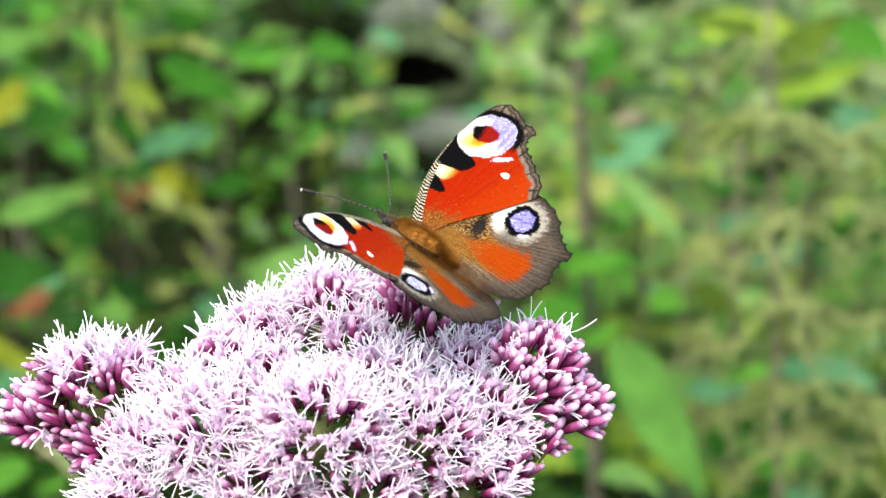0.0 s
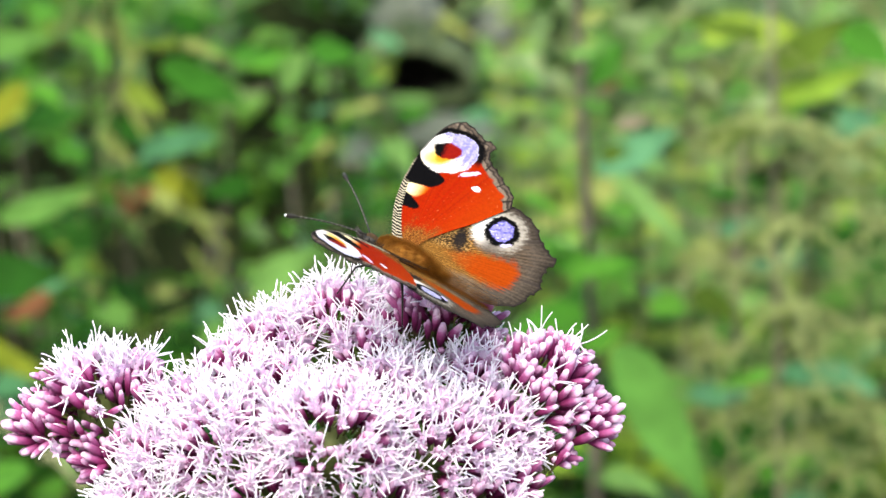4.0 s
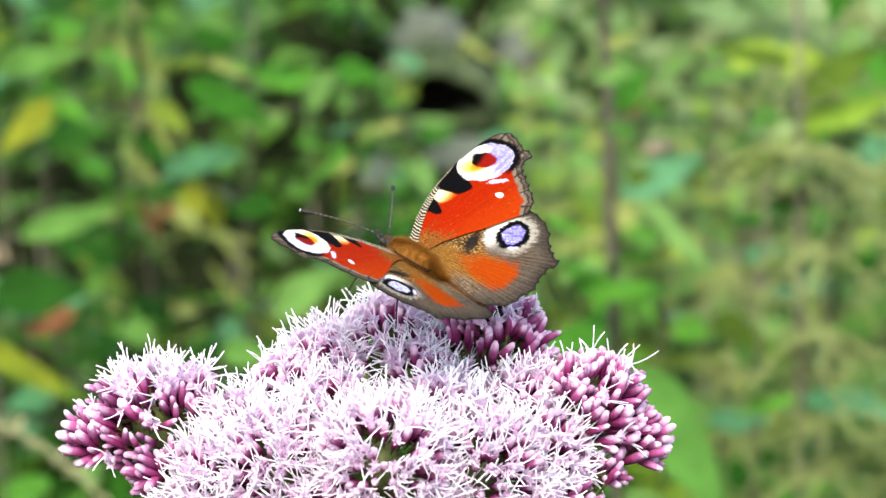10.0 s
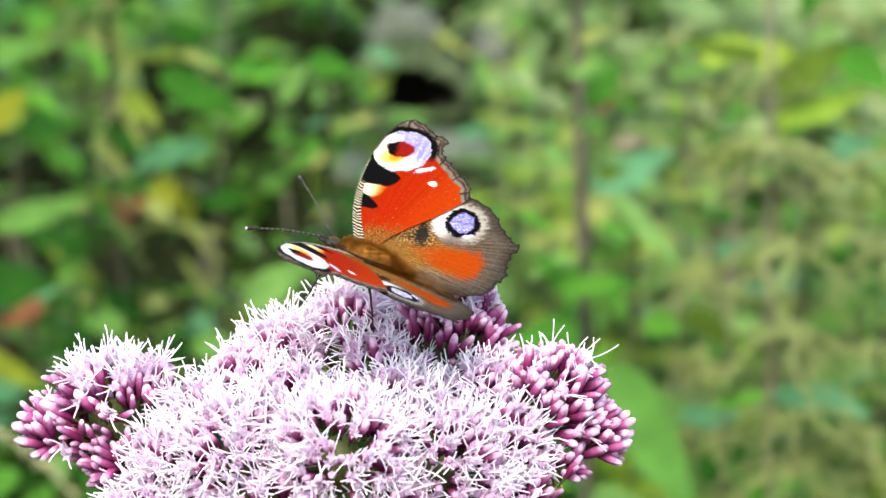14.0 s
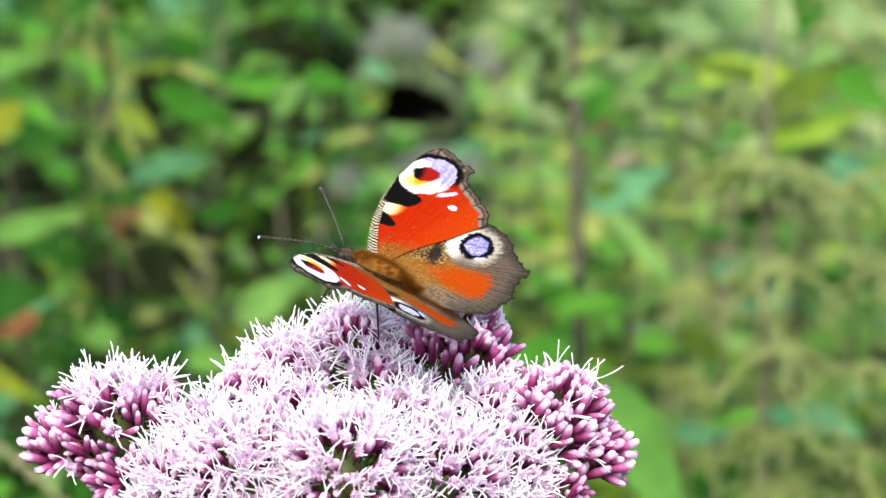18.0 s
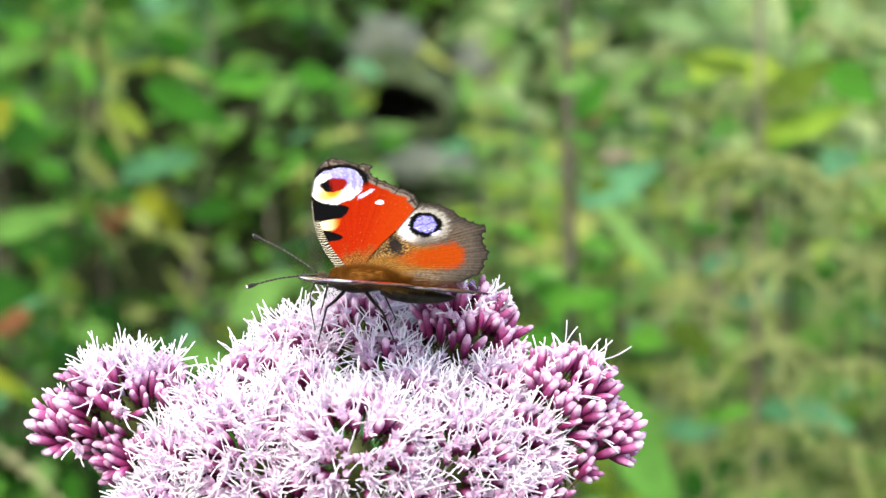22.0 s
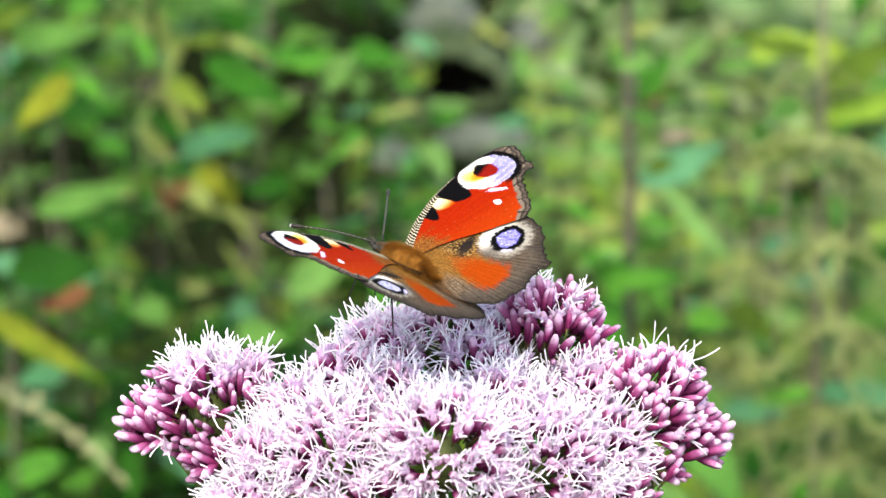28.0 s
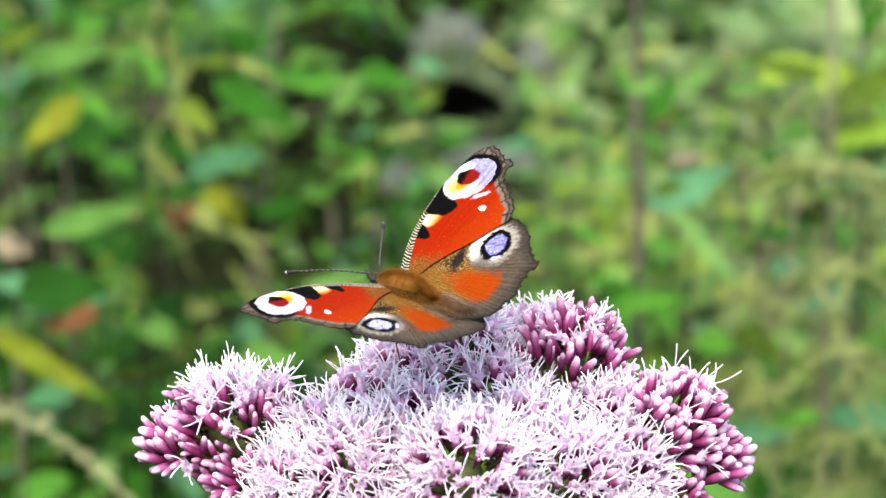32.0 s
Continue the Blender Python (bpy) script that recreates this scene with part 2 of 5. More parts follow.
# ---- leaves and weeds ----
def leaf_mesh(name, length, width, mat, bend=0.25, fold=0.25, teeth=9, cuts=10):
    """A pointed toothed blade along +x with a folded midrib, arching down; the base is the origin."""
    v, f = [], []
    cols = (-1.0, -0.5, 0.0, 0.5, 1.0)
    for i in range(cuts * 2 + 1):
        t = i / (cuts * 2)
        w = width * 0.5 * (math.sin(math.pi * t ** 0.75) ** 0.8) * (1 - 0.25 * t)
        if 0 < i < cuts * 2 and teeth:
            w *= 1.06 if i % 2 else 0.93
        for c in cols:
            z = -bend * length * t * t + fold * abs(c) * w + 0.03 * length * math.sin(9 * t) * abs(c)
            v.append((length * t, c * w, z))
    k = len(cols)
    for i in range(cuts * 2):
        for j in range(k - 1):
            a = i * k + j
            f.append((a, a + k, a + k + 1, a + 1))
    return mesh_of(name, v, f, [mat])


LEAVES = {}
for key in ("green", "deep", "blue", "lime", "pale", "yellow", "rust", "olive", "beige", "mid", "dry"):
    LEAVES[key] = [leaf_mesh("leaf", 0.09, 0.045, key, 0.3), leaf_mesh("leaf", 0.08, 0.034, key, 0.15), leaf_mesh("leaf", 0.10, 0.052, key, 0.45)]


def stem_mesh(height, radius, lean, mat="stem", bow=0.03):
    s = Soup()
    n = 8
    pts = [(lean[0] * (i / n) ** 1.4 + bow * math.sin(3 * i / n) * 0.3, lean[1] * (i / n) ** 1.4, height * i / n) for i in range(n + 1)]
    s.tube(pts, [radius * (1 - 0.6 * i / n) for i in range(n + 1)], 7)
    return s.mesh("stem", [mat]), pts


# open gaps between plants, where soil coloured dark for shade shows: from, to, radius
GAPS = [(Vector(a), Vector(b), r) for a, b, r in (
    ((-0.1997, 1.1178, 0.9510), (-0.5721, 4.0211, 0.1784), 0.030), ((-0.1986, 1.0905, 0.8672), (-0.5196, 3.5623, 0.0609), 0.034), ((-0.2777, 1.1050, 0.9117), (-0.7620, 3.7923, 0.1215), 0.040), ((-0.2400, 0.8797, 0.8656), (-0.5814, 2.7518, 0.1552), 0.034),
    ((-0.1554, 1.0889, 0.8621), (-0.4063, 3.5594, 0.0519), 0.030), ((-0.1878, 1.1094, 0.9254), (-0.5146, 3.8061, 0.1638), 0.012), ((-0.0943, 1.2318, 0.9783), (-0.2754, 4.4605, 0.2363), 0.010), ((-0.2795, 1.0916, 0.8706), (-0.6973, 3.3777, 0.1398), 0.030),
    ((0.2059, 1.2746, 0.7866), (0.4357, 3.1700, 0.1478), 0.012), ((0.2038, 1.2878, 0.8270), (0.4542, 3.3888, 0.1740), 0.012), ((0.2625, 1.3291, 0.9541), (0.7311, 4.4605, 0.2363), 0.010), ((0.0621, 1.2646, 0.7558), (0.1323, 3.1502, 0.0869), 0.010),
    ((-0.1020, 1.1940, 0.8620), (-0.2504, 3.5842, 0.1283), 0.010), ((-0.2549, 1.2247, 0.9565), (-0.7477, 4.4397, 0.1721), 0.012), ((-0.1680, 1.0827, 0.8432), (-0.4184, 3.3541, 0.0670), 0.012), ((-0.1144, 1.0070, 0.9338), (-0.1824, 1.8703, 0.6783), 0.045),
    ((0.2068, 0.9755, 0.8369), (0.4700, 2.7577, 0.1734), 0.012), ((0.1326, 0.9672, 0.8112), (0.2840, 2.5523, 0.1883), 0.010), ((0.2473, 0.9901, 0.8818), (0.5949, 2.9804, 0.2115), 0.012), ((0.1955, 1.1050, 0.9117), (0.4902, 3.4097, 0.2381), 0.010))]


def in_gap(p, slack=0.0):
    for a, b, r in GAPS:
        d = b - a
        t = min(1.0, max(0.0, (p - a).dot(d) / d.length_squared))
        if (p - a - d * t).length < r * (0.55 + 0.7 * t) + slack * 0.8:
            return True
    return False


def weed(x, y, height, lean, mixture, leaf=1.0, step=0.09, low=0.25, name="weed", label="", mat="stem", radius=0.003, tassels=False):
    """A tall weed: one stem with crossed pairs of toothed leaves, and seed strings if asked."""
    thing = new(name)
    thing.location = (x, y, -0.02)
    me, pts = stem_mesh(height, radius, lean, mat)
    part("stem", me, thing)
    z = height * low
    turn = rnd.uniform(0, 180)
    while z < height * 1.001:
        t = z / height
        p = Vector((lean[0] * t ** 1.4 + 0.009 * math.sin(3 * t), lean[1] * t ** 1.4, z))
        size = leaf * (1.15 - 0.55 * t ** 3) * rnd.uniform(0.8, 1.2)
        for side in (0, 180):
            key = rnd.choice(mixture)
            if in_gap(p + thing.location, 0.03 * size):
                continue
            up = rnd.uniform(-10, 25)
            m = Matrix.Translation(p) @ pose(0, 0, 0, rnd.uniform(-25, 25), -up, turn + side + rnd.uniform(-20, 20)) @ Matrix.Scale(size, 4)
            part("leaf", rnd.choice(LEAVES[key]), thing, m=m)
        if tassels and t > 0.6:
            for k in range(3):
                part("seed_string", rnd.choice(TASSELS), thing, "pale drooping seed string",
                     Matrix.Translation(p) @ pose(0, 0, 0, 0, rnd.uniform(-10, 15), rnd.uniform(0, 360)) @ Matrix.Scale(rnd.uniform(0.8, 1.3), 4))
        turn += 90
        z += step * rnd.uniform(0.75, 1.25)
    tagged(thing, label or ("green weed hung with pale seed strings" if tassels else "tall green weed with toothed opposite leaves"), "weed", "weeds behind the flower")
    return thing


def tassel_mesh(n=30, length=0.06, spread=0.0045, fat=1.0):
    """A drooping string of tiny seeds along +x."""
    s = Soup()
    pts = [(length * 0.8 * t, 0.004 * math.sin(7 * t), 0.01 * t - length * 0.75 * t * t) for t in [i / 7 for i in range(8)]]
    s.tube(pts, 0.0004, 4)
    for i in range(n):
        t = (i + 0.5) / n
        c = Vector((length * 0.8 * t, 0.004 * math.sin(7 * t), 0.01 * t - length * 0.75 * t * t))
        away = Vector((rnd.gauss(0, 1), rnd.gauss(0, 1), rnd.gauss(0, 0.8))) * spread
        for k in range(3):
            o = c + away * (0.3 + 0.45 * k)
            r = rnd.uniform(0.0006, 0.0013) * fat
            s.add([o + Vector(d) * r for d in ((1, 0, 0), (-1, 0, 0), (0, 1, 0), (0, -1, 0), (0, 0, 1.3), (0, 0, -1.3))],
                  [(0, 2, 4), (2, 1, 4), (1, 3, 4), (3, 0, 4), (2, 0, 5), (1, 2, 5), (3, 1, 5), (0, 3, 5)])
    return s.mesh("seed_string", ["seed"])


LONG_STRINGS = [tassel_mesh(34, 0.052, 0.0015, 0.9), tassel_mesh(28, 0.042, 0.0014, 0.85), tassel_mesh(38, 0.060, 0.0016, 0.95)]
TASSELS = [tassel_mesh(16, 0.05), tassel_mesh(12, 0.035), tassel_mesh(18, 0.06)]


def own_leaf(plant, base, tip, width, key, facing=(0.0, -0.75, 0.65), bend=0.06):
    """A leaf of a given plant from base to tip, its upper side turned to facing; a stalk ties it to the stem."""
    b, t = Vector(base), Vector(tip)
    d = t - b
    ln = d.length
    xa = d.normalized()
    za = (Vector(facing) - xa * xa.dot(Vector(facing))).normalized()
    ya = za.cross(xa)
    m = Matrix.Translation(b) @ Matrix((xa, ya, za)).transposed().to_4x4()
    inv = plant.matrix_basis.inverted()
    part("leaf", leaf_mesh("leaf", ln, width, key, bend, 0.15), plant, m=inv @ m)


FAR = {}


def far_weed(x, y, height, lean, mixture, leaf, step, low):
    """A weed far off, gathered leaf by leaf into the one mesh of the far growth."""
    foot = Vector((x, y, -0.02))
    s = FAR.setdefault("dark_stem", Soup())
    s.tube([foot, foot + Vector((lean[0] * 0.4, lean[1] * 0.4, height * 0.5)), foot + Vector((lean[0], lean[1], height))], [0.003, 0.002, 0.001], 4)
    z = height * low
    turn = rnd.uniform(0, 180)
    while z < height * 1.001:
        t = z / height
        p = foot + Vector((lean[0] * t ** 1.4, lean[1] * t ** 1.4, z))
        for side in (0, 180):
            size = leaf * (1.15 - 0.55 * t ** 3) * rnd.uniform(0.8, 1.2) * 0.09
            key = rnd.choice(mixture)
            if in_gap(p, 0.3 * size):
                continue
            m = Matrix.Translation(p) @ pose(0, 0, 0, rnd.uniform(-25, 25), -rnd.uniform(-10, 25), turn + side + rnd.uniform(-20, 20)) @ Matrix.Scale(size, 4)
            FAR.setdefault(key, Soup()).add([m @ Vector(c) for c in ((0, 0, 0), (0.3, -0.25, 0.05), (0.35, 0, -0.03), (0.3, 0.25, 0.05), (0.7, -0.17, -0.1), (0.72, 0, -0.15), (0.7, 0.17, -0.1), (1, 0, -0.3))],
                                            [(0, 1, 2), (0, 2, 3), (1, 4, 5, 2), (2, 5, 6, 3), (4, 7, 5), (5, 7, 6)])
        turn += 90
        z += step * rnd.uniform(0.75, 1.25)


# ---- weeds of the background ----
# left weeds: mostly deep leaves, whose dark colour stands in for shaded voids
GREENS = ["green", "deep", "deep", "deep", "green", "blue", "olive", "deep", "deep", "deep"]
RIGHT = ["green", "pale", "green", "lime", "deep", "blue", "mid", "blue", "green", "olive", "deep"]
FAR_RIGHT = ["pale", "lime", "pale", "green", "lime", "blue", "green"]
for i in range(330):
    dist = 1.8 + 5.2 * (i / 330) ** 1.5
    half = dist * 0.20 + 0.12
    x = rnd.uniform(-half - 0.06, half)
    drop = rnd.uniform(0.20, 0.40)
    h = max(0.28, 1.358 - dist * drop)
    right = x / dist > 0.0
    if abs(x / dist + 0.006) < (0.07 if dist < 2.6 else 0.04) and dist < 3.3:
        h = min(h, 1.358 - dist * 0.29)
        if h < 0.28:
            continue
    big = 1.0 if dist < 3 else 1.0 + (dist - 3) * 0.28
    if i >= 200:
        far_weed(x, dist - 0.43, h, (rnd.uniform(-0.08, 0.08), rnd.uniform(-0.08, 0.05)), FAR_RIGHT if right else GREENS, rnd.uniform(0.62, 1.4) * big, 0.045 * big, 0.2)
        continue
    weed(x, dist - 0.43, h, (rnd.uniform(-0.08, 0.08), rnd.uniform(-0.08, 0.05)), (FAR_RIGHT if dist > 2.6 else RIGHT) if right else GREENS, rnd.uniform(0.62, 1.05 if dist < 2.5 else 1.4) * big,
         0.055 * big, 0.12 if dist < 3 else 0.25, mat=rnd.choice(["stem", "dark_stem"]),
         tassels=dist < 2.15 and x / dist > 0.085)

far_v, far_f, far_i, far_keys = [], [], [], sorted(FAR)
for n, key in enumerate(far_keys):
    o = len(far_v)
    far_v.extend(FAR[key].v)
    far_f.extend(tuple(i + o for i in f) for f in FAR[key].f)
    far_i.extend([n] * len(FAR[key].f))
tagged(new("far_weeds", mesh_of("far_weeds", far_v, far_f, far_keys, True, far_i)), "distant weeds in many greens behind the nettles", "weeds", kind="stuff")

# smaller-leaved weeds on the darker side
rnd.seed(31)
for i in range(26):
    dist = rnd.uniform(1.75, 2.6)
    x = rnd.uniform(-0.19, -0.03) * dist
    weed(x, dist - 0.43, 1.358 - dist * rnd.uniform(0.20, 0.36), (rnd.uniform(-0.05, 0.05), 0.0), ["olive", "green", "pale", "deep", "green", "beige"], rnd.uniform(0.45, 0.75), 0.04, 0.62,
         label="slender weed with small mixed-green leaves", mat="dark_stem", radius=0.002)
rnd.seed(21)
# two tall stalks that stand clear of the rest, with their seed strings
stalk_a = weed(0.108, 1.02, 1.25, (-0.046, 0.0), ["green", "pale"], 0.5, 0.16, 0.45, "nettle", "tall nettle stalk, grey-brown, few leaves", "bark", 0.0064)
stalk_b = weed(0.214, 0.96, 1.12, (-0.036, 0.0), ["green", "blue"], 0.5, 0.12, 0.5, "nettle", "nettle with pale drooping seed strings", "stem", 0.0042)
stalk_c = weed(0.27, 0.98, 1.05, (0.02, 0.0), ["green", "blue"], 0.6, 0.12, 0.4, "nettle", "nettle with pale drooping seed strings", "stem", 0.0028)
stalk_g = weed(0.163, 1.0, 0.98, (0.01, 0.0), ["green", "deep"], 0.55, 0.12, 0.4, "nettle", "nettle with pale drooping seed strings", "stem", 0.0028)
for gx, gy, gh in ((0.235, 1.12, 1.16), (0.155, 1.2, 1.02), (0.30, 1.15, 1.12), (0.33, 1.05, 0.95), (0.26, 1.3, 1.2)):
    weed(gx, gy, gh, (rnd.uniform(-0.02, 0.02), 0.0), ["green", "blue", "olive", "deep", "mid"], 0.65, 0.06, 0.4, "nettle", "nettle with pale drooping seed strings", "stem", 0.0022, True)


def whorl(plant, node, count, reach, lean=0.0):
    """A ring of long arching seed strings round a node of a nettle, at a place in the world."""
    inv = plant.matrix_basis.inverted()
    for k in range(count):
        m = Matrix.Translation(node) @ pose(0, 0, 0, rnd.uniform(-20, 20), rnd.uniform(-28, 12), 360 * k / count + rnd.uniform(-25, 25) + lean)
        part("seed_string", rnd.choice(LONG_STRINGS), plant, "pale drooping seed string", inv @ m @ Matrix.Scale(reach * rnd.uniform(0.7, 1.2), 4))


for plant, node, count, reach in ((stalk_b, (0.1876, 0.95, 0.9840), 13, 1.05), (stalk_b, (0.1985, 0.95, 0.9260), 12, 1.05), (stalk_b, (0.2030, 0.95, 0.8744), 11, 1.0), (stalk_b, (0.2060, 0.95, 0.8215), 10, 0.95), (stalk_b, (0.1800, 0.95, 1.0290), 6, 0.6),
                                   (stalk_c, (0.2600, 0.97, 0.9760), 10, 1.0), (stalk_c, (0.2550, 0.97, 0.9200), 9, 1.0), (stalk_c, (0.2500, 0.97, 0.8560), 9, 0.9), (stalk_g, (0.1690, 0.99, 0.8860), 8, 0.8), (stalk_g, (0.1690, 0.99, 0.8350), 8, 0.8),
                                   (stalk_b, (0.2080, 0.95, 0.7850), 10, 0.9), (stalk_c, (0.2480, 0.97, 0.8050), 9, 0.9), (stalk_g, (0.1670, 0.99, 0.7900), 8, 0.8), (stalk_c, (0.2420, 0.97, 0.7650), 8, 0.9)):
    whorl(plant, node, count, reach)
for gx, gy, gh in ((-0.255, 1.45, 1.22),):
    weed(gx, gy, gh, (rnd.uniform(-0.02, 0.02), 0.0), ["deep", "olive"], 0.5, 0.085, 0.6, "nettle", "fading nettle with brownish seed strings", "dark_stem", 0.003, True)
stalk_d = weed(-0.10, 1.55, 1.2, (0.0, 0.0), ["deep", "green"], 0.8, 0.12, 0.5, "nettle", "dark slender nettle stalk", "dark_stem", 0.004)
stalk_e = weed(-0.29, 1.6, 1.2, (0.01, 0.0), ["deep", "green"], 0.8, 0.12, 0.5, "nettle", "dark slender nettle stalk", "dark_stem", 0.005)
stalk_f = weed(-0.30, 1.05, 0.85, (0.0, 0.0), ["green", "deep"], 0.9, 0.1, 0.5, "weed", "broad-leaved weed with a yellowing leaf", "stem", 0.003)

for gx, gd, gh in ((0.045, 2.25, 0.80), (0.085, 2.35, 0.79), (0.125, 2.2, 0.84), (0.06, 2.7, 0.66), (0.12, 2.75, 0.70)):
    weed(gx, gd - 0.43, gh, (0.01, 0.0), ["pale", "lime", "beige", "pale", "lime"], 0.8, 0.036, 0.3, "weed", "pale green leafy weed beside the stones")

# pale grasses and dry weeds beyond the stalk
for i in range(26):
    dist = rnd.uniform(2.0, 2.75)
    x = rnd.uniform(0.022, 0.125) * dist
    weed(x, dist - 0.43, 1.358 - dist * rnd.uniform(0.205, 0.30), (rnd.uniform(-0.05, 0.05), 0.0), ["beige", "lime", "pale", "beige", "pale", "mid"], rnd.uniform(0.35, 0.65), 0.04, 0.55,
         label="pale yellowing weed with narrow leaves", radius=0.0018)
rnd.seed(22)
# single leaves that stand out
own_leaf(stalk_a, (0.0981, 0.9212, 0.8639), (0.1436, 0.8370, 0.7989), 0.036, "mid", bend=0.02)
own_leaf(stalk_a, (0.0934, 0.9300, 0.9608), (0.1419, 0.9100, 0.9304), 0.017, "pale", (0.55, -0.6, 0.5), 0.28)
own_leaf(stalk_a, (0.0887, 1.0089, 0.9396), (0.1412, 1.0371, 0.9616), 0.026, "blue")
own_leaf(stalk_a, (0.0853, 1.0245, 0.9877), (0.1070, 1.0535, 1.0120), 0.014, "green")
own_leaf(stalk_a, (0.0837, 0.9818, 0.8561), (0.0318, 0.9964, 0.8365), 0.040, "green")
own_leaf(stalk_a, (0.0870, 0.9901, 0.8818), (0.0550, 0.9964, 0.9011), 0.022, "green")
for a, b, w, key in (((0.0693, 0.9800, 1.0175), (0.0897, 0.9700, 1.0282), 0.010, "pale"), ((0.0944, 0.9800, 0.9855), (0.0741, 0.9700, 0.9949), 0.011, "mid"), ((0.0713, 0.9800, 0.8870), (0.1097, 0.9600, 0.9023), 0.014, "green"), ((0.0805, 0.9800, 0.8389), (0.1065, 0.9700, 0.8550), 0.014, "green"),
                     ((0.0900, 0.9800, 0.9583), (0.1056, 0.9700, 0.9662), 0.012, "olive"), ((0.0755, 0.9800, 1.0391), (0.0941, 0.9700, 1.0479), 0.009, "beige")):
    own_leaf(stalk_a, a, b, w, key)
own_leaf(stalk_b, (0.1881, 0.9887, 1.0069), (0.2341, 0.9989, 1.0382), 0.024, "olive")
own_leaf(stalk_b, (0.1415, 1.1283, 0.9836), (0.1919, 1.1328, 0.9972), 0.018, "pale")
own_leaf(stalk_c, (0.2422, 1.2247, 0.9565), (0.2613, 1.2389, 1.0002), 0.024, "pale")
own_leaf(stalk_b, (0.1874, 1.0144, 1.0211), (0.1393, 1.0381, 1.0294), 0.014, "olive")
own_leaf(stalk_b, (0.1914, 0.9837, 0.9913), (0.2506, 1.0092, 1.0053), 0.020, "lime")
own_leaf(stalk_d, (-0.1080, 1.4670, 0.8933), (-0.1782, 1.4697, 0.9017), 0.022, "green")
own_leaf(stalk_d, (-0.1058, 1.4711, 0.9058), (-0.0686, 1.4691, 0.8996), 0.026, "green")
own_leaf(stalk_e, (-0.1782, 1.4494, 0.8391), (-0.2396, 1.4481, 0.8349), 0.022, "blue")
own_leaf(stalk_e, (-0.2768, 1.5796, 0.7543), (-0.2391, 1.5807, 0.7579), 0.026, "rust")
own_leaf(stalk_e, (-0.2682, 1.4726, 0.7488), (-0.3447, 1.4796, 0.7702), 0.044, "deep")
own_leaf(stalk_e, (-0.2142, 1.4907, 0.8044), (-0.1962, 1.4796, 0.7702), 0.026, "yellow")
own_leaf(stalk_e, (-0.3267, 1.5088, 0.8600), (-0.3717, 1.5011, 0.8365), 0.030, "lime")
own_leaf(stalk_f, (-0.3060, 0.9818, 0.8561), (-0.2233, 0.9688, 0.8160), 0.018, "yellow")
own_leaf(stalk_f, (-0.2858, 0.9891, 0.8786), (-0.2284, 0.9901, 0.8818), 0.034, "deep")
for a, b, w in (((-0.2571, 1.4792, 0.9309), (-0.2431, 1.4657, 0.8892), 0.010), ((-0.2330, 1.4738, 0.9142), (-0.2549, 1.4603, 0.8725), 0.008), ((-0.2506, 1.4616, 0.8766), (-0.2300, 1.4487, 0.8370), 0.010), ((-0.2659, 1.4515, 0.8454), (-0.2396, 1.4413, 0.8141), 0.012),
                ((-0.2615, 1.4725, 0.9100), (-0.2835, 1.4792, 0.9309), 0.010), ((-0.1936, 1.4298, 0.7786), (-0.1629, 1.4216, 0.7536), 0.007), ((-0.2001, 1.4237, 0.7599), (-0.1716, 1.4115, 0.7223), 0.007), ((-0.1694, 1.4237, 0.7599), (-0.1826, 1.4128, 0.7265), 0.005)):
    own_leaf(stalk_e, a, b, w, "beige")
own_leaf(stalk_e, (-0.3745, 1.3794, 0.7854), (-0.3467, 1.3767, 0.7772), 0.022, "dry")
own_leaf(stalk_f, (-0.2508, 1.0805, 0.8364), (-0.2759, 1.0772, 0.8261), 0.016, "rust")


def held_leaf(plant, base, tip, width, key, foot, bend=0.06):
    """A single leaf and the thin stalk that holds it on the plant's stem, whose foot stands at foot."""
    own_leaf(plant, base, tip, width, key, bend=bend)
    s = Soup()
    o, b = plant.location, Vector(base)
    end = Vector((foot[0], foot[1], b.z - 0.015))
    s.tube([b - o, (b + end) * 0.5 - o + Vector((0, 0, 0.004)), end - o], [0.0008, 0.0009, 0.0011], 5)
    part("leaf_stalk", s.mesh("leaf_stalk", ["stem"]), plant)


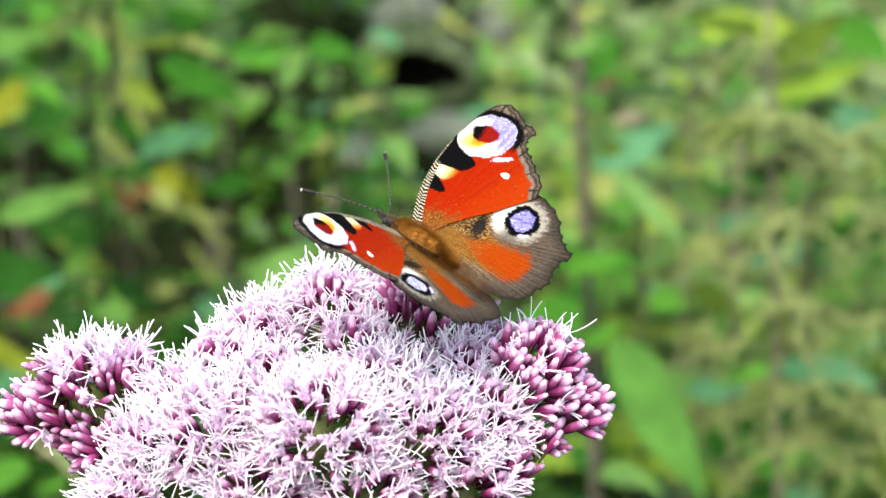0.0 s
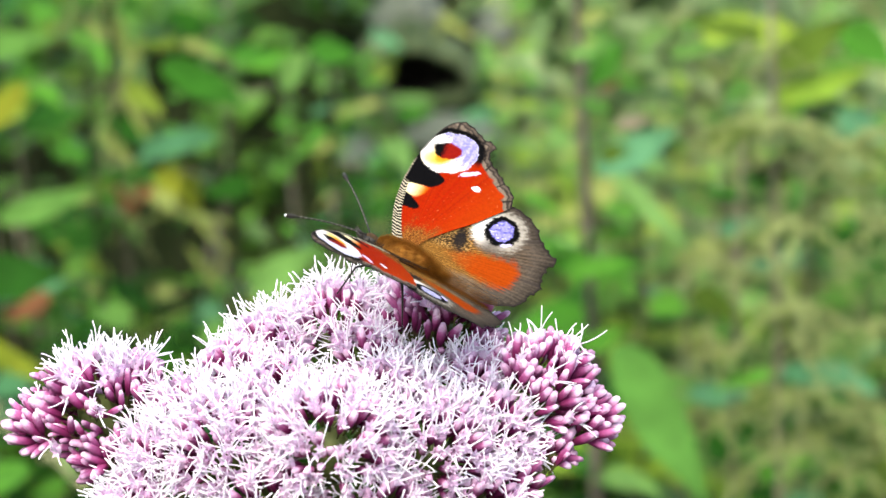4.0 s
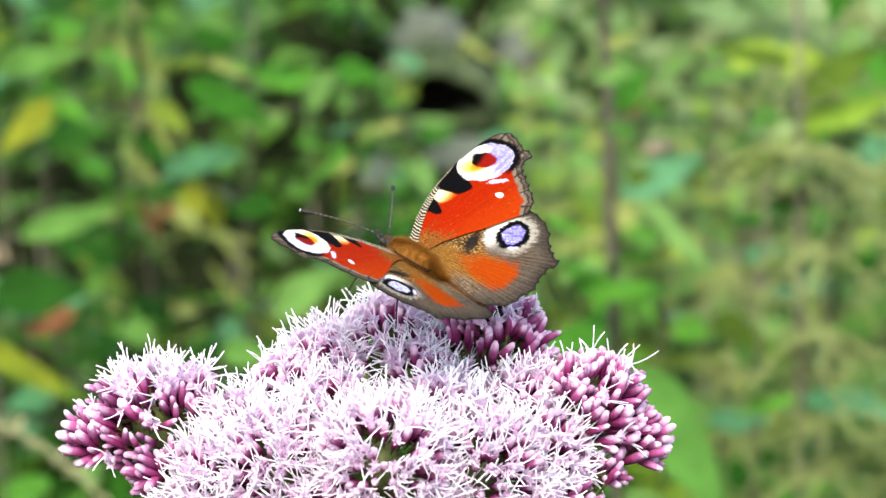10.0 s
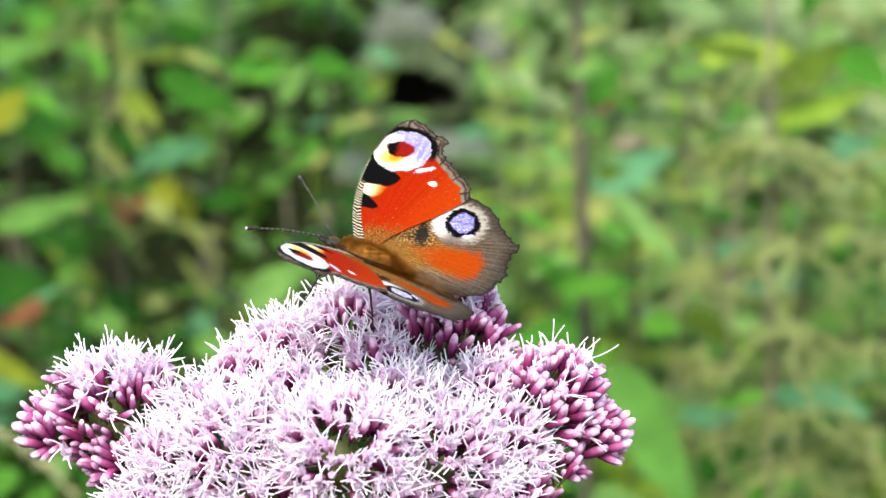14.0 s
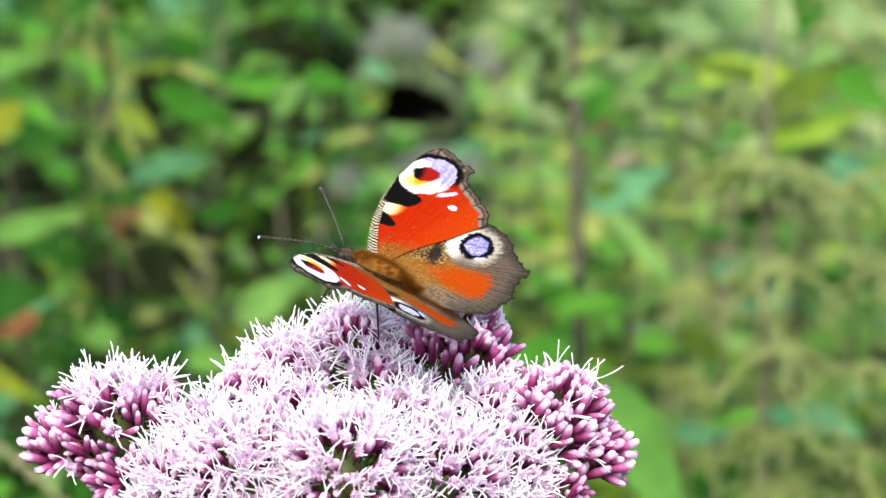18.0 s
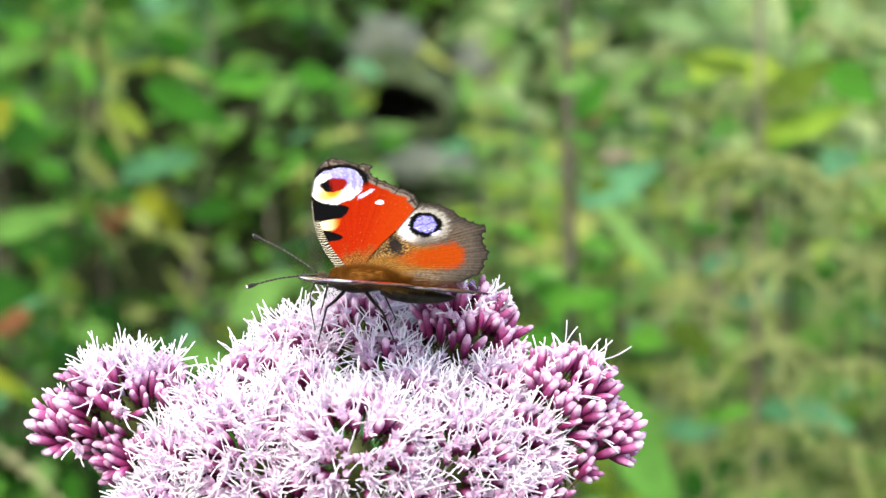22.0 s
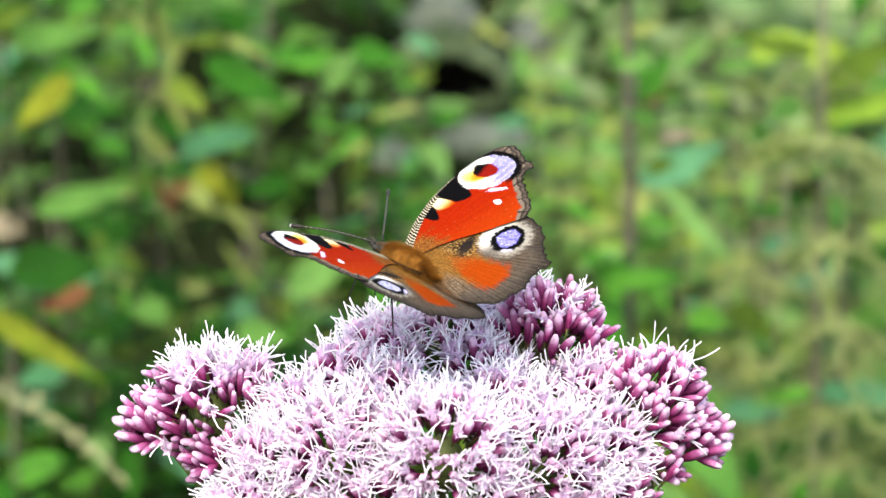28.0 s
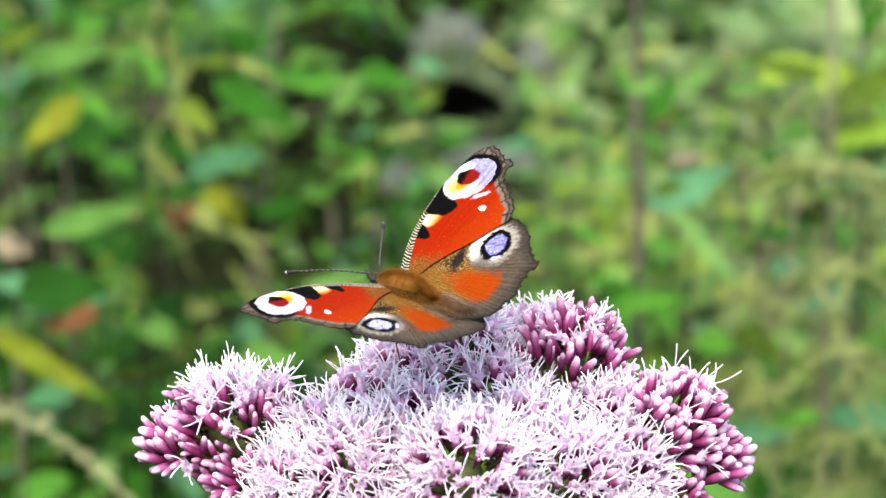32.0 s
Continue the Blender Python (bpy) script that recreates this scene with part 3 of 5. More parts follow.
# broad single leaves that stand before the rest, each on the nearest of a few bare stems
FRONT_STEMS = [(weed(x, y, h, (0.0, 0.0), ["green"], 0.5, 0.2, 0.97, "weed", "tall weed with a few broad leaves", "dark_stem", 0.0022), (x, y)) for x, y, h in
               ((-0.345, 1.29, 1.02), (-0.255, 1.30, 1.0), (-0.155, 1.30, 0.99), (0.045, 1.15, 0.93), (0.125, 1.14, 0.99), (0.235, 1.13, 1.01), (0.285, 1.13, 0.99))]
for base, tip, width, key in (
    ((-0.2876, 1.2400, 0.9349), (-0.3237, 1.2200, 0.9009), 0.022, "yellow"), ((-0.2708, 1.2600, 0.7856), (-0.3554, 1.2400, 0.7998), 0.031, "blue"), ((-0.3198, 1.2800, 0.8242), (-0.2441, 1.2600, 0.8557), 0.025, "mid"),
    ((-0.2208, 1.3000, 0.8638), (-0.1624, 1.2800, 0.8933), 0.015, "blue"), ((-0.1364, 1.2400, 0.7843), (-0.0865, 1.2200, 0.8258), 0.030, "pale"), ((-0.1964, 1.2600, 0.9450), (-0.1359, 1.2400, 0.9198), 0.028, "deep"),
    ((-0.3353, 1.2800, 0.9479), (-0.2668, 1.2600, 0.9647), 0.025, "mid"), ((-0.2045, 1.3000, 0.8581), (-0.1883, 1.2800, 0.8433), 0.023, "yellow"), ((-0.2160, 1.2400, 0.8399), (-0.2272, 1.2200, 0.8699), 0.011, "rust"),
    ((-0.3157, 1.2600, 0.7628), (-0.2862, 1.2400, 0.7686), 0.015, "rust"), ((-0.1689, 1.2800, 0.9633), (-0.1945, 1.2600, 0.9809), 0.021, "deep"), ((-0.1394, 1.3000, 0.8475), (-0.1702, 1.2800, 0.8439), 0.023, "deep"),
    ((-0.1721, 1.2400, 0.7556), (-0.1346, 1.2200, 0.7556), 0.024, "mid"), ((-0.3470, 1.2600, 0.9621), (-0.3119, 1.2400, 0.9835), 0.018, "olive"), ((-0.2243, 1.2800, 0.9250), (-0.1964, 1.2600, 0.9086), 0.019, "olive"),
    ((-0.1181, 1.3000, 0.9194), (-0.0956, 1.2800, 0.9495), 0.025, "pale"), ((-0.2202, 1.2400, 0.7666), (-0.2455, 1.2200, 0.7727), 0.024, "mid"), ((-0.2962, 1.2600, 0.7139), (-0.3296, 1.2400, 0.7073), 0.024, "blue"),
    ((0.0971, 1.0600, 0.9247), (0.1380, 1.0400, 0.9619), 0.019, "blue"), ((0.1306, 1.0800, 0.8366), (0.1523, 1.0600, 0.8341), 0.022, "green"), ((0.1581, 1.1000, 0.7633), (0.1979, 1.0800, 0.7711), 0.019, "blue"),
    ((0.1005, 1.1200, 0.8422), (0.1264, 1.1000, 0.8527), 0.019, "green"), ((0.2410, 1.0600, 1.0175), (0.2678, 1.0400, 0.9995), 0.029, "green"), ((0.2434, 1.0800, 0.9591), (0.2742, 1.0600, 0.9447), 0.022, "blue"),
    ((0.1911, 1.1000, 1.0120), (0.2281, 1.0800, 0.9880), 0.028, "lime"), ((0.1618, 1.1200, 0.9965), (0.1909, 1.1000, 1.0156), 0.023, "lime"), ((0.1875, 1.0600, 0.9822), (0.1667, 1.0400, 0.9750), 0.018, "mid"),
    ((0.1049, 1.0800, 0.9501), (0.1259, 1.0600, 0.9608), 0.010, "dry"), ((0.0970, 1.1000, 0.9649), (0.1094, 1.0800, 0.9826), 0.005, "rust"), ((0.0641, 1.1200, 0.8091), (0.0909, 1.1000, 0.8045), 0.032, "pale"),
    ((0.0636, 1.0600, 0.9537), (0.0766, 1.0400, 0.9449), 0.014, "pale"), ((0.1632, 1.0800, 0.9410), (0.1955, 1.0600, 0.9555), 0.018, "olive"), ((0.2402, 1.1000, 0.7830), (0.2817, 1.0800, 0.7711), 0.022, "blue"),
    ((0.2091, 1.1200, 0.6989), (0.2431, 1.1000, 0.7195), 0.023, "green"), ((0.1700, 1.0600, 0.8881), (0.1953, 1.0400, 0.8999), 0.014, "blue")):
    plant, foot = min(FRONT_STEMS, key=lambda e: abs(e[1][0] - base[0]))
    held_leaf(plant, base, tip, width, key, foot)

# a flowering grass leaning into view
grass = new("grass_stalk")
grass.location = (-0.36, 0.75, 0.0)
s = Soup()
g0, g1 = Vector((-0.2741, 0.7815, 0.8869)), Vector((-0.1849, 0.7657, 0.8382))
arc = [(0, 0, 0), (-0.02, 0.02, 0.4), (0.0, 0.03, 0.7)]
tail = [g0 + (g1 - g0) * t + Vector((0, 0, 0.012 * math.sin(math.pi * t))) - Vector(grass.location) for t in (0, 0.25, 0.5, 0.75, 1.0)]
s.tube(arc + tail, [0.0015, 0.0013, 0.0012, 0.001, 0.0009, 0.0008, 0.0007, 0.0004], 5)
part("stem", s.mesh("stem", ["straw"]), grass)
s = Soup()
for i in range(46):
    t = i / 46
    c = g0 + (g1 - g0) * t + Vector((0, 0, 0.012 * math.sin(math.pi * t))) - Vector(grass.location)
    away = Vector((rnd.gauss(0, 1), rnd.gauss(0, 1), rnd.gauss(0, 1))).normalized() * (0.0105 * (1 - t) ** 0.8 + 0.001)
    s.tube([c, c + away], 0.0002, 3)
    for k in range(5):
        o = c + away * (0.25 + 0.2 * k) + Vector((rnd.gauss(0, 1), rnd.gauss(0, 1), rnd.gauss(0, 1))) * 0.0007
        r = rnd.uniform(0.0006, 0.0012)
        s.add([o + Vector(d) * r for d in ((1.6, 0, 0), (-1.6, 0, 0), (0, 1, 0), (0, -1, 0), (0, 0, 1), (0, 0, -1))],
              [(0, 2, 4), (2, 1, 4), (1, 3, 4), (3, 0, 4), (2, 0, 5), (1, 2, 5), (3, 1, 5), (0, 3, 5)])
part("seed_head", s.mesh("seed_head", ["straw"]), grass, "pale feathery seed head", kind="stuff")
tagged(grass, "dry grass stalk with a pale feathery seed head", "grass")


rnd.seed(23)


# ---- stones with a dark hollow ----
def rock(centre, size, seed, hollow=None, mat="stone", label="rough grey field stone among the weeds"):
    v, f, dark = [], [], []
    nu, nv = 48, 30
    for i in range(nv + 1):
        th = math.pi * i / nv
        for j in range(nu):
            ph = 2 * math.pi * j / nu
            d = Vector((math.sin(th) * math.cos(ph), math.sin(th) * math.sin(ph), math.cos(th)))
            r = 1 + 0.28 * noise.noise(d * 1.6 + Vector((seed, 0, 0))) + 0.08 * noise.noise(d * 5 + Vector((seed, 3, 0)))
            p = Vector((d.x * size[0], d.y * size[1], d.z * size[2])) * r
            inner = False
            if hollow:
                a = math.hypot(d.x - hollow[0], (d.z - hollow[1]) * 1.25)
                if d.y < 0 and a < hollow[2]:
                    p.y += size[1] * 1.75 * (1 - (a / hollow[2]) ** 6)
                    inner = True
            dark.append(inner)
            v.append(p)
    for i in range(nv):
        for j in range(nu):
            a, b = i * nu + j, i * nu + (j + 1) % nu
            f.append((a, b, b + nu, a + nu))
    # faces inside the hollow take the painted shade colour
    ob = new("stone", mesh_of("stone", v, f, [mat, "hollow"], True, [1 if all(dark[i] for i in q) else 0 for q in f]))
    ob.location = centre
    return tagged(ob, label, "stone", "stones behind the weeds")


mound_v, mound_f = lathe([(-0.05, 1.1), (0.2, 0.85), (0.42, 0.55), (0.56, 0.32), (0.64, 0.14), (0.66, 0.01)], 40)
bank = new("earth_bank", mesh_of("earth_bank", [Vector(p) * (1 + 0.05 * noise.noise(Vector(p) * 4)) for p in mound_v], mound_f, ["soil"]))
bank.location = (-0.03, 2.95, 0.0)
tagged(bank, "low bank of soil overgrown with weeds, coloured near black as if shaded", "earth bank", kind="structure")
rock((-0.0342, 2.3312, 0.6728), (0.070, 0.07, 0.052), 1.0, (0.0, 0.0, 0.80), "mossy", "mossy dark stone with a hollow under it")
rock((-0.0417, 2.4297, 0.7172), (0.040, 0.05, 0.034), 2.0)
rock((0.0560, 2.4534, 0.6930), (0.026, 0.03, 0.024), 3.0)
for k, top in enumerate(((-0.0711, 2.1288, 0.7617), (-0.0560, 2.0929, 0.7162), (-0.0836, 2.0355, 0.7013), (0.0551, 2.0966, 0.7274), (0.0703, 2.1306, 0.7674), (0.0361, 1.9750, 0.6768), (-0.0370, 1.9724, 0.6687), (0.0811, 1.9889, 0.7195), (-0.1101, 2.0010, 0.7570))):
    weed(top[0], top[1], top[2] + 0.02, (0.0, 0.0), ["green", "deep", "blue"] if k < 3 else ["pale", "lime", "beige", "blue"], 0.55, 0.032, 0.55, "weed", "small leafy weed growing beside the stones")
rock((0.0089, 2.2320, 0.6266), (0.050, 0.05, 0.018), 4.0)
rock((-0.0854, 2.1676, 0.6223), (0.022, 0.03, 0.018), 5.0, label="pale grey stone half hidden by leaves")


bank_weed = weed(0.03, 2.2, 0.62, (0.0, 0.0), ["green", "blue"], 0.6, 0.06, 0.7, "weed", "sparse weed whose leaves hang over the stones")
for a, b, w, key in (((-0.0794, 2.2079, 0.7464), (-0.0444, 2.1837, 0.7366), 0.020, "blue"), ((-0.0885, 2.1938, 0.7031), (-0.0625, 2.1707, 0.6965), 0.018, "green"), ((0.0391, 2.2070, 0.7435), (0.0599, 2.1725, 0.7022), 0.018, "pale"),
                     ((-0.0581, 2.1807, 0.6627), (-0.0064, 2.1632, 0.6736), 0.018, "green"), ((0.0573, 2.1826, 0.6685), (0.0116, 2.1604, 0.6650), 0.016, "blue"), ((-0.0095, 2.2145, 0.7666), (0.0388, 2.1856, 0.7424), 0.008, "beige"),
                     ((0.0088, 2.2369, 0.7710), (-0.0126, 2.2041, 0.7349), 0.006, "beige"), ((0.0694, 2.2004, 0.7233), (0.1051, 2.1856, 0.7424), 0.018, "pale"), ((0.0668, 2.0767, 0.6662), (0.1019, 2.0731, 0.6551), 0.02, "pale")):
    own_leaf(bank_weed, a, b, w, key)
rnd.seed(24)


# ---- low growth that covers the soil ----
def cover_height(x, y):
    """The ground's height, with the bank."""
    r = math.hypot(x + 0.03, y - 2.95)
    prof = [(1.1, 0.0), (0.85, 0.2), (0.55, 0.42), (0.32, 0.56), (0.14, 0.64), (0.0, 0.66)]
    z = 0.0
    for (r0, z0), (r1, z1) in zip(prof, prof[1:]):
        if r1 <= r <= r0:
            z = z0 + (z1 - z0) * (r0 - r) / (r0 - r1)
    return z


def low_growth(name, count, label, mat, pale=False):
    s = Soup()
    for i in range(count):
        y = 0.7 + 6.3 * rnd.random() ** 1.3
        half = (y + 0.43) * 0.22 + 0.15
        x = rnd.uniform(-half, half)
        if abs(x / (y + 0.43) + 0.003) < 0.022 and 2.2 < y < 2.9:
            continue
        if (x / (y + 0.43) < -0.03 and rnd.random() < 0.4) or (pale and (y < 1.9 or x / (y + 0.43) < 0.015 + rnd.gauss(0, 0.012))):
            continue
        size = rnd.uniform(0.02, 0.055) * (1 + (0.22 if pale else 0.12) * y)
        p = Vector((x, y, cover_height(x, y) + abs(rnd.gauss(0, 0.10 if pale else 0.06)) + 0.005))
        if in_gap(p, size * 0.5):
            continue
        m = Matrix.Translation(p) @ pose(0, 0, 0, rnd.uniform(-35, 45), rnd.uniform(-35, 35), rnd.uniform(0, 360)) @ Matrix.Scale(size, 4)
        s.add([m @ Vector(c) for c in ((0, 0, 0), (0.45, -0.36, 0.1), (0.5, 0, 0), (0.45, 0.36, 0.1), (1.2, 0, -0.15))], [(0, 1, 2), (0, 2, 3), (1, 4, 2), (2, 4, 3)])
    ob = new(name, s.mesh(name, [mat]))
    return tagged(ob, label, "undergrowth", kind="stuff")


low_growth("undergrowth", 16000, "low green leaves covering the soil", "low")
s = Soup()
for i in range(26000):
    r, a = 0.45 + 8.95 * rnd.random() ** 0.8, rnd.uniform(0, 2 * math.pi)
    x, y = r * math.cos(a), r * math.sin(a)
    if 0.7 < y < 7 and abs(x) < (y + 0.43) * 0.22 + 0.15:
        continue
    m = Matrix.Translation((x, y, cover_height(x, y) + abs(rnd.gauss(0, 0.08)))) @ pose(0, 0, 0, rnd.uniform(-35, 45), rnd.uniform(-35, 35), rnd.uniform(0, 360)) @ Matrix.Scale(rnd.uniform(0.06, 0.16), 4)
    s.add([m @ Vector(c) for c in ((0, 0, 0), (0.45, -0.36, 0.1), (0.5, 0, 0), (0.45, 0.36, 0.1), (1.2, 0, -0.15))], [(0, 1, 2), (0, 2, 3), (1, 4, 2), (2, 4, 3)])
tagged(new("undergrowth", s.mesh("undergrowth", ["low"])), "green undergrowth all round the flower", "undergrowth", kind="stuff")
low_growth("pale_undergrowth", 24000, "pale green low leaves and dry grass bits", "low_pale", True)

rnd.seed(25)


# ---- the flower: hemp agrimony ----
flower = new("hemp_agrimony")
flower.location = (-0.022, -0.012, -0.02)
FO = Vector(flower.location)
bud_v, bud_f = lathe([(-0.0016, 0.00016), (0, 0.00024), (0.0005, 0.00046), (0.0015, 0.00066), (0.0027, 0.00075), (0.0035, 0.00069), (0.0041, 0.00057), (0.0045, 0.00040), (0.0047, 0.00016)], 10)
bud_v = [(x * (0.96 + 0.15 * (i % 2)), y * (0.96 + 0.15 * (i % 2)), z + (0.0004 if z > 0.004 else 0.00012) * (i % 2)) for i, (x, y, z) in enumerate(bud_v)]
BUDS = []


def grade(me, values):
    """Marks how far each vertex lies along its bud, from base to tip."""
    me.attributes.new("along", "FLOAT", "POINT").data.foreach_set("value", values)


for k in range(3):
    fat = (0.93, 0.82, 1.0)[k]
    me = mesh_of("bud", [(x * fat, y * fat, z * (1.03, 1.12, 0.92)[k]) for x, y, z in bud_v], bud_f, ["bud"])
    grade(me, [max(0.0, p[2] / 0.0047) ** 0.9 * (0.82, 0.76, 0.87)[k] for p in bud_v])
    BUDS.append(me)


def sphere_points(n):
    g = math.pi * (3 - math.sqrt(5))
    for i in range(n):
        z = 1 - 2 * (i + 0.5) / n
        r = math.sqrt(1 - z * z)
        yield Vector((r * math.cos(g * i), r * math.sin(g * i), z))


def inside_other(p, me_c, tol):
    for c, r, *_ in DOMES:
        if (c - me_c).length > 1e-6 and (p - c).length < r - tol:
            return True
    return False


def filament(s, p, d, length, curl):
    side = d.orthogonal().normalized()
    side = Matrix.Rotation(rnd.uniform(0, 6.28), 3, d) @ side
    w = rnd.uniform(0.00010, 0.00015)
    pts = [p + d * (length * t) + side * (curl * length * t * t) for t in (0, 0.3, 0.6, 0.85, 1.0)]
    s.tube(pts, [w * 0.85, w, w, w * 1.15, w * 0.9], 4)


def corolla(s, p, d, size):
    """A small five-lobed tube."""
    m = aim(p, d, rnd.uniform(0, 360), size)
    v, f = [], []
    for k in range(10):
        a = 2 * math.pi * k / 10
        v.append(m @ Vector((0.00025 * math.cos(a), 0.00025 * math.sin(a), 0)))
    for k in range(10):
        a = 2 * math.pi * k / 10
        r, z = (0.00095, 0.0012) if k % 2 == 0 else (0.00045, 0.0010)
        v.append(m @ Vector((r * math.cos(a), r * math.sin(a), z)))
    for k in range(10):
        f.append((k, (k + 1) % 10, 10 + (k + 1) % 10, 10 + k))
    s.add(v, f)


def floret_mesh():
    """One opened head: its star-shaped corollas and paired styles, standing along +z."""
    cor, sty = Soup(), Soup()
    up = Vector((0, 0, 1))
    for k in range(rnd.choice((2, 2, 2, 3))):
        e = (up + Vector((rnd.gauss(0, 1), rnd.gauss(0, 1), rnd.gauss(0, 1))) * 0.28).normalized()
        p = up * 0.0038 + (e - up) * 0.0016
        corolla(cor, p, e, rnd.uniform(0.95, 1.4))
        for h in range(2):
            g = (e + Vector((rnd.gauss(0, 1), rnd.gauss(0, 1), rnd.gauss(0, 1))) * 0.5).normalized()
            filament(sty, p + e * 0.0008, g, rnd.uniform(0.0026, 0.0052), rnd.uniform(-0.6, 0.6))
    n = len(cor.f)
    cor.add(sty.v, sty.f)
    return mesh_of("floret", cor.v, cor.f, ["floret", "style"], True, [0] * n + [1] * (len(cor.f) - n))


FLORETS = [floret_mesh() for k in range(14)]
single = 0
# centre, radius, share of open florets, axis lean
DOMES = [(Vector(c) - FO, r, o) for c, r, o in (
    ((-0.0662, -0.0061, 1.1908), 0.0100, 0.09), ((-0.0636, -0.0125, 1.1841), 0.0052, 0.0), ((-0.0756, -0.0091, 1.1882), 0.0054, 0.0), ((-0.0600, -0.0016, 1.1918), 0.0074, 0.18),
    ((0.0155, -0.0051, 1.1941), 0.0100, 0.06), ((0.0224, -0.0076, 1.1895), 0.0060, 0.0), ((0.0177, -0.0132, 1.1854), 0.0034, 0.0), ((0.0100, -0.0003, 1.1958), 0.0062, 0.05),
    ((-0.0035, 0.0086, 1.2005), 0.0108, 0.11), ((-0.0082, 0.0223, 1.1990), 0.0088, 0.6),
    ((-0.0233, 0.0128, 1.1974), 0.0110, 0.75), ((-0.0333, 0.0082, 1.1960), 0.0086, 0.9),
    ((-0.0410, 0.0014, 1.1946), 0.0070, 0.45), ((-0.0495, -0.0064, 1.1901), 0.0066, 0.95), ((-0.0166, 0.0030, 1.1962), 0.0070, 0.7), ((0.0027, -0.0030, 1.1940), 0.0068, 0.85), ((-0.0077, 0.0002, 1.1942), 0.0058, 0.75),
    ((-0.0226, -0.0258, 1.1919), 0.0112, 0.74), ((-0.0410, -0.0187, 1.1877), 0.0106, 0.9), ((-0.0049, -0.0187, 1.1879), 0.0106, 0.78), ((0.0062, -0.0121, 1.1888), 0.0080, 0.95),
    ((-0.0535, -0.0156, 1.1842), 0.0072, 0.95), ((-0.0148, -0.0275, 1.1801), 0.0094, 0.55), ((-0.0326, -0.0276, 1.1796), 0.0094, 0.7), ((0.0026, -0.0206, 1.1787), 0.0086, 0.6),
    ((-0.0568, -0.0201, 1.1769), 0.0072, 0.9), ((-0.0126, -0.0108, 1.1927), 0.0084, 0.9), ((-0.0319, -0.0106, 1.1931), 0.0084, 0.95), ((0.0102, -0.0164, 1.1818), 0.0048, 0.2),
)]
hub = Vector((-0.022, -0.012, 1.145)) - FO
for c, r, openness in DOMES:
    axis = (c - hub).normalized()
    s = Soup()
    root = hub + (c - hub) * 0.25 + Vector((0, 0, -0.01))
    s.tube([root, (root + c) * 0.5 - Vector((0, 0, 0.003)), c - axis * r * 0.35], [0.0011, 0.0009, 0.0008], 6)
    v, f = lathe([(-0.9, 0.12), (-0.6, 0.28), (-0.25, 0.40), (0.05, 0.38), (0.25, 0.24), (0.33, 0.04)], 10)
    m = aim(c, axis)
    s.add([m @ (Vector(p) * r * 0.86) for p in v], f)
    head_ = part("flower_head", s.mesh("flower_head", ["stalk"]), flower, "pink-budded flower head" if openness < 0.4 else "open white-styled flower head")
    styles, florets, caps, marks = Soup(), Soup(), Soup(), []
    free = c.y + FO.y < 0.007 or c.x + FO.x < -0.02
    spacing = 0.0021 if openness < 0.4 else 0.0025
    for d in sphere_points(int(4 * math.pi * r * r / spacing ** 2)):
        if d.dot(axis) < -0.12 or d.y > 0.75:
            continue
        d = (d + Vector((rnd.gauss(0, 1), rnd.gauss(0, 1), rnd.gauss(0, 1))) * (0.2 if openness < 0.4 else 0.12)).normalized()
        tip = c + d * r * rnd.uniform(0.88, 1.08)
        if inside_other(tip, c, 0.0022):
            continue
        out = (d + axis * (0.7 if openness < 0.4 else 0.35)).normalized()
        if openness < 0.4:
            out = (out + Vector((rnd.gauss(0, 1), rnd.gauss(0, 1), rnd.gauss(0, 1))) * 0.24).normalized()
        base = tip - out * 0.0042
        is_open = rnd.random() < (openness if openness > 0.4 else openness * (4.5 if d.z > 0.70 else 0.3))
        if not is_open and openness < 0.4:
            part("bud", rnd.choice(BUDS), head_, m=aim(base, out, rnd.uniform(0, 360), rnd.uniform(0.85, 1.28)))
            continue
        m = aim(base, out, rnd.uniform(0, 360), rnd.uniform(0.85, 1.1))
        caps.add([m @ Vector(p) for p in bud_v], bud_f)
        marks.extend([max(0.0, min(1.0, 0.06 + p[2] / 0.0047 * 0.86)) for p in bud_v])
        if not is_open:
            continue
        if c.y + FO.y < -0.012 and single < 300 and d.dot(axis) > 0.1 and d.y < 0.2:
            single += 1
            part("floret", rnd.choice(FLORETS), head_, m=aim(base, out, rnd.uniform(0, 360), rnd.uniform(0.9, 1.1)))
            continue
        for k in range(rnd.choice((2, 2, 2, 3))):
            e = (out + Vector((rnd.gauss(0, 1), rnd.gauss(0, 1), rnd.gauss(0, 1))) * 0.28).normalized()
            p = base + out * 0.0038 + (e - out) * 0.0016
            corolla(florets, p, e, rnd.uniform(0.95, 1.4))
            for h in range(2):
                g = (e + Vector((rnd.gauss(0, 1), rnd.gauss(0, 1), rnd.gauss(0, 1))) * (0.5 if free else 0.35)).normalized()
                filament(styles, p + e * 0.0008, g, rnd.uniform(0.0026, 0.0052) * (1.0 if free else 0.62), rnd.uniform(-0.6, 0.6))
    if caps.v:
        me = caps.mesh("bract_cover", ["bud"])
        grade(me, marks)
        part("bract_cover", me, head_, kind="stuff")
    if florets.v:
        part("floret_cover", florets.mesh("floret_cover", ["floret"]), head_, "tiny pink star florets", kind="stuff")
    if styles.v:
        part("style_fringe", styles.mesh("style_fringe", ["style"]), head_, "thread-like white styles", kind="stuff")
s = Soup()
s.tube([(0.01, 0.01, 0), (0.004, 0.006, 0.5), (0, 0, 1.0), hub + Vector((0, 0, 0.012))], [0.0042, 0.004, 0.0034, 0.003], 10)
part("stem", s.mesh("stem", ["stalk"]), flower, "green flower stem")
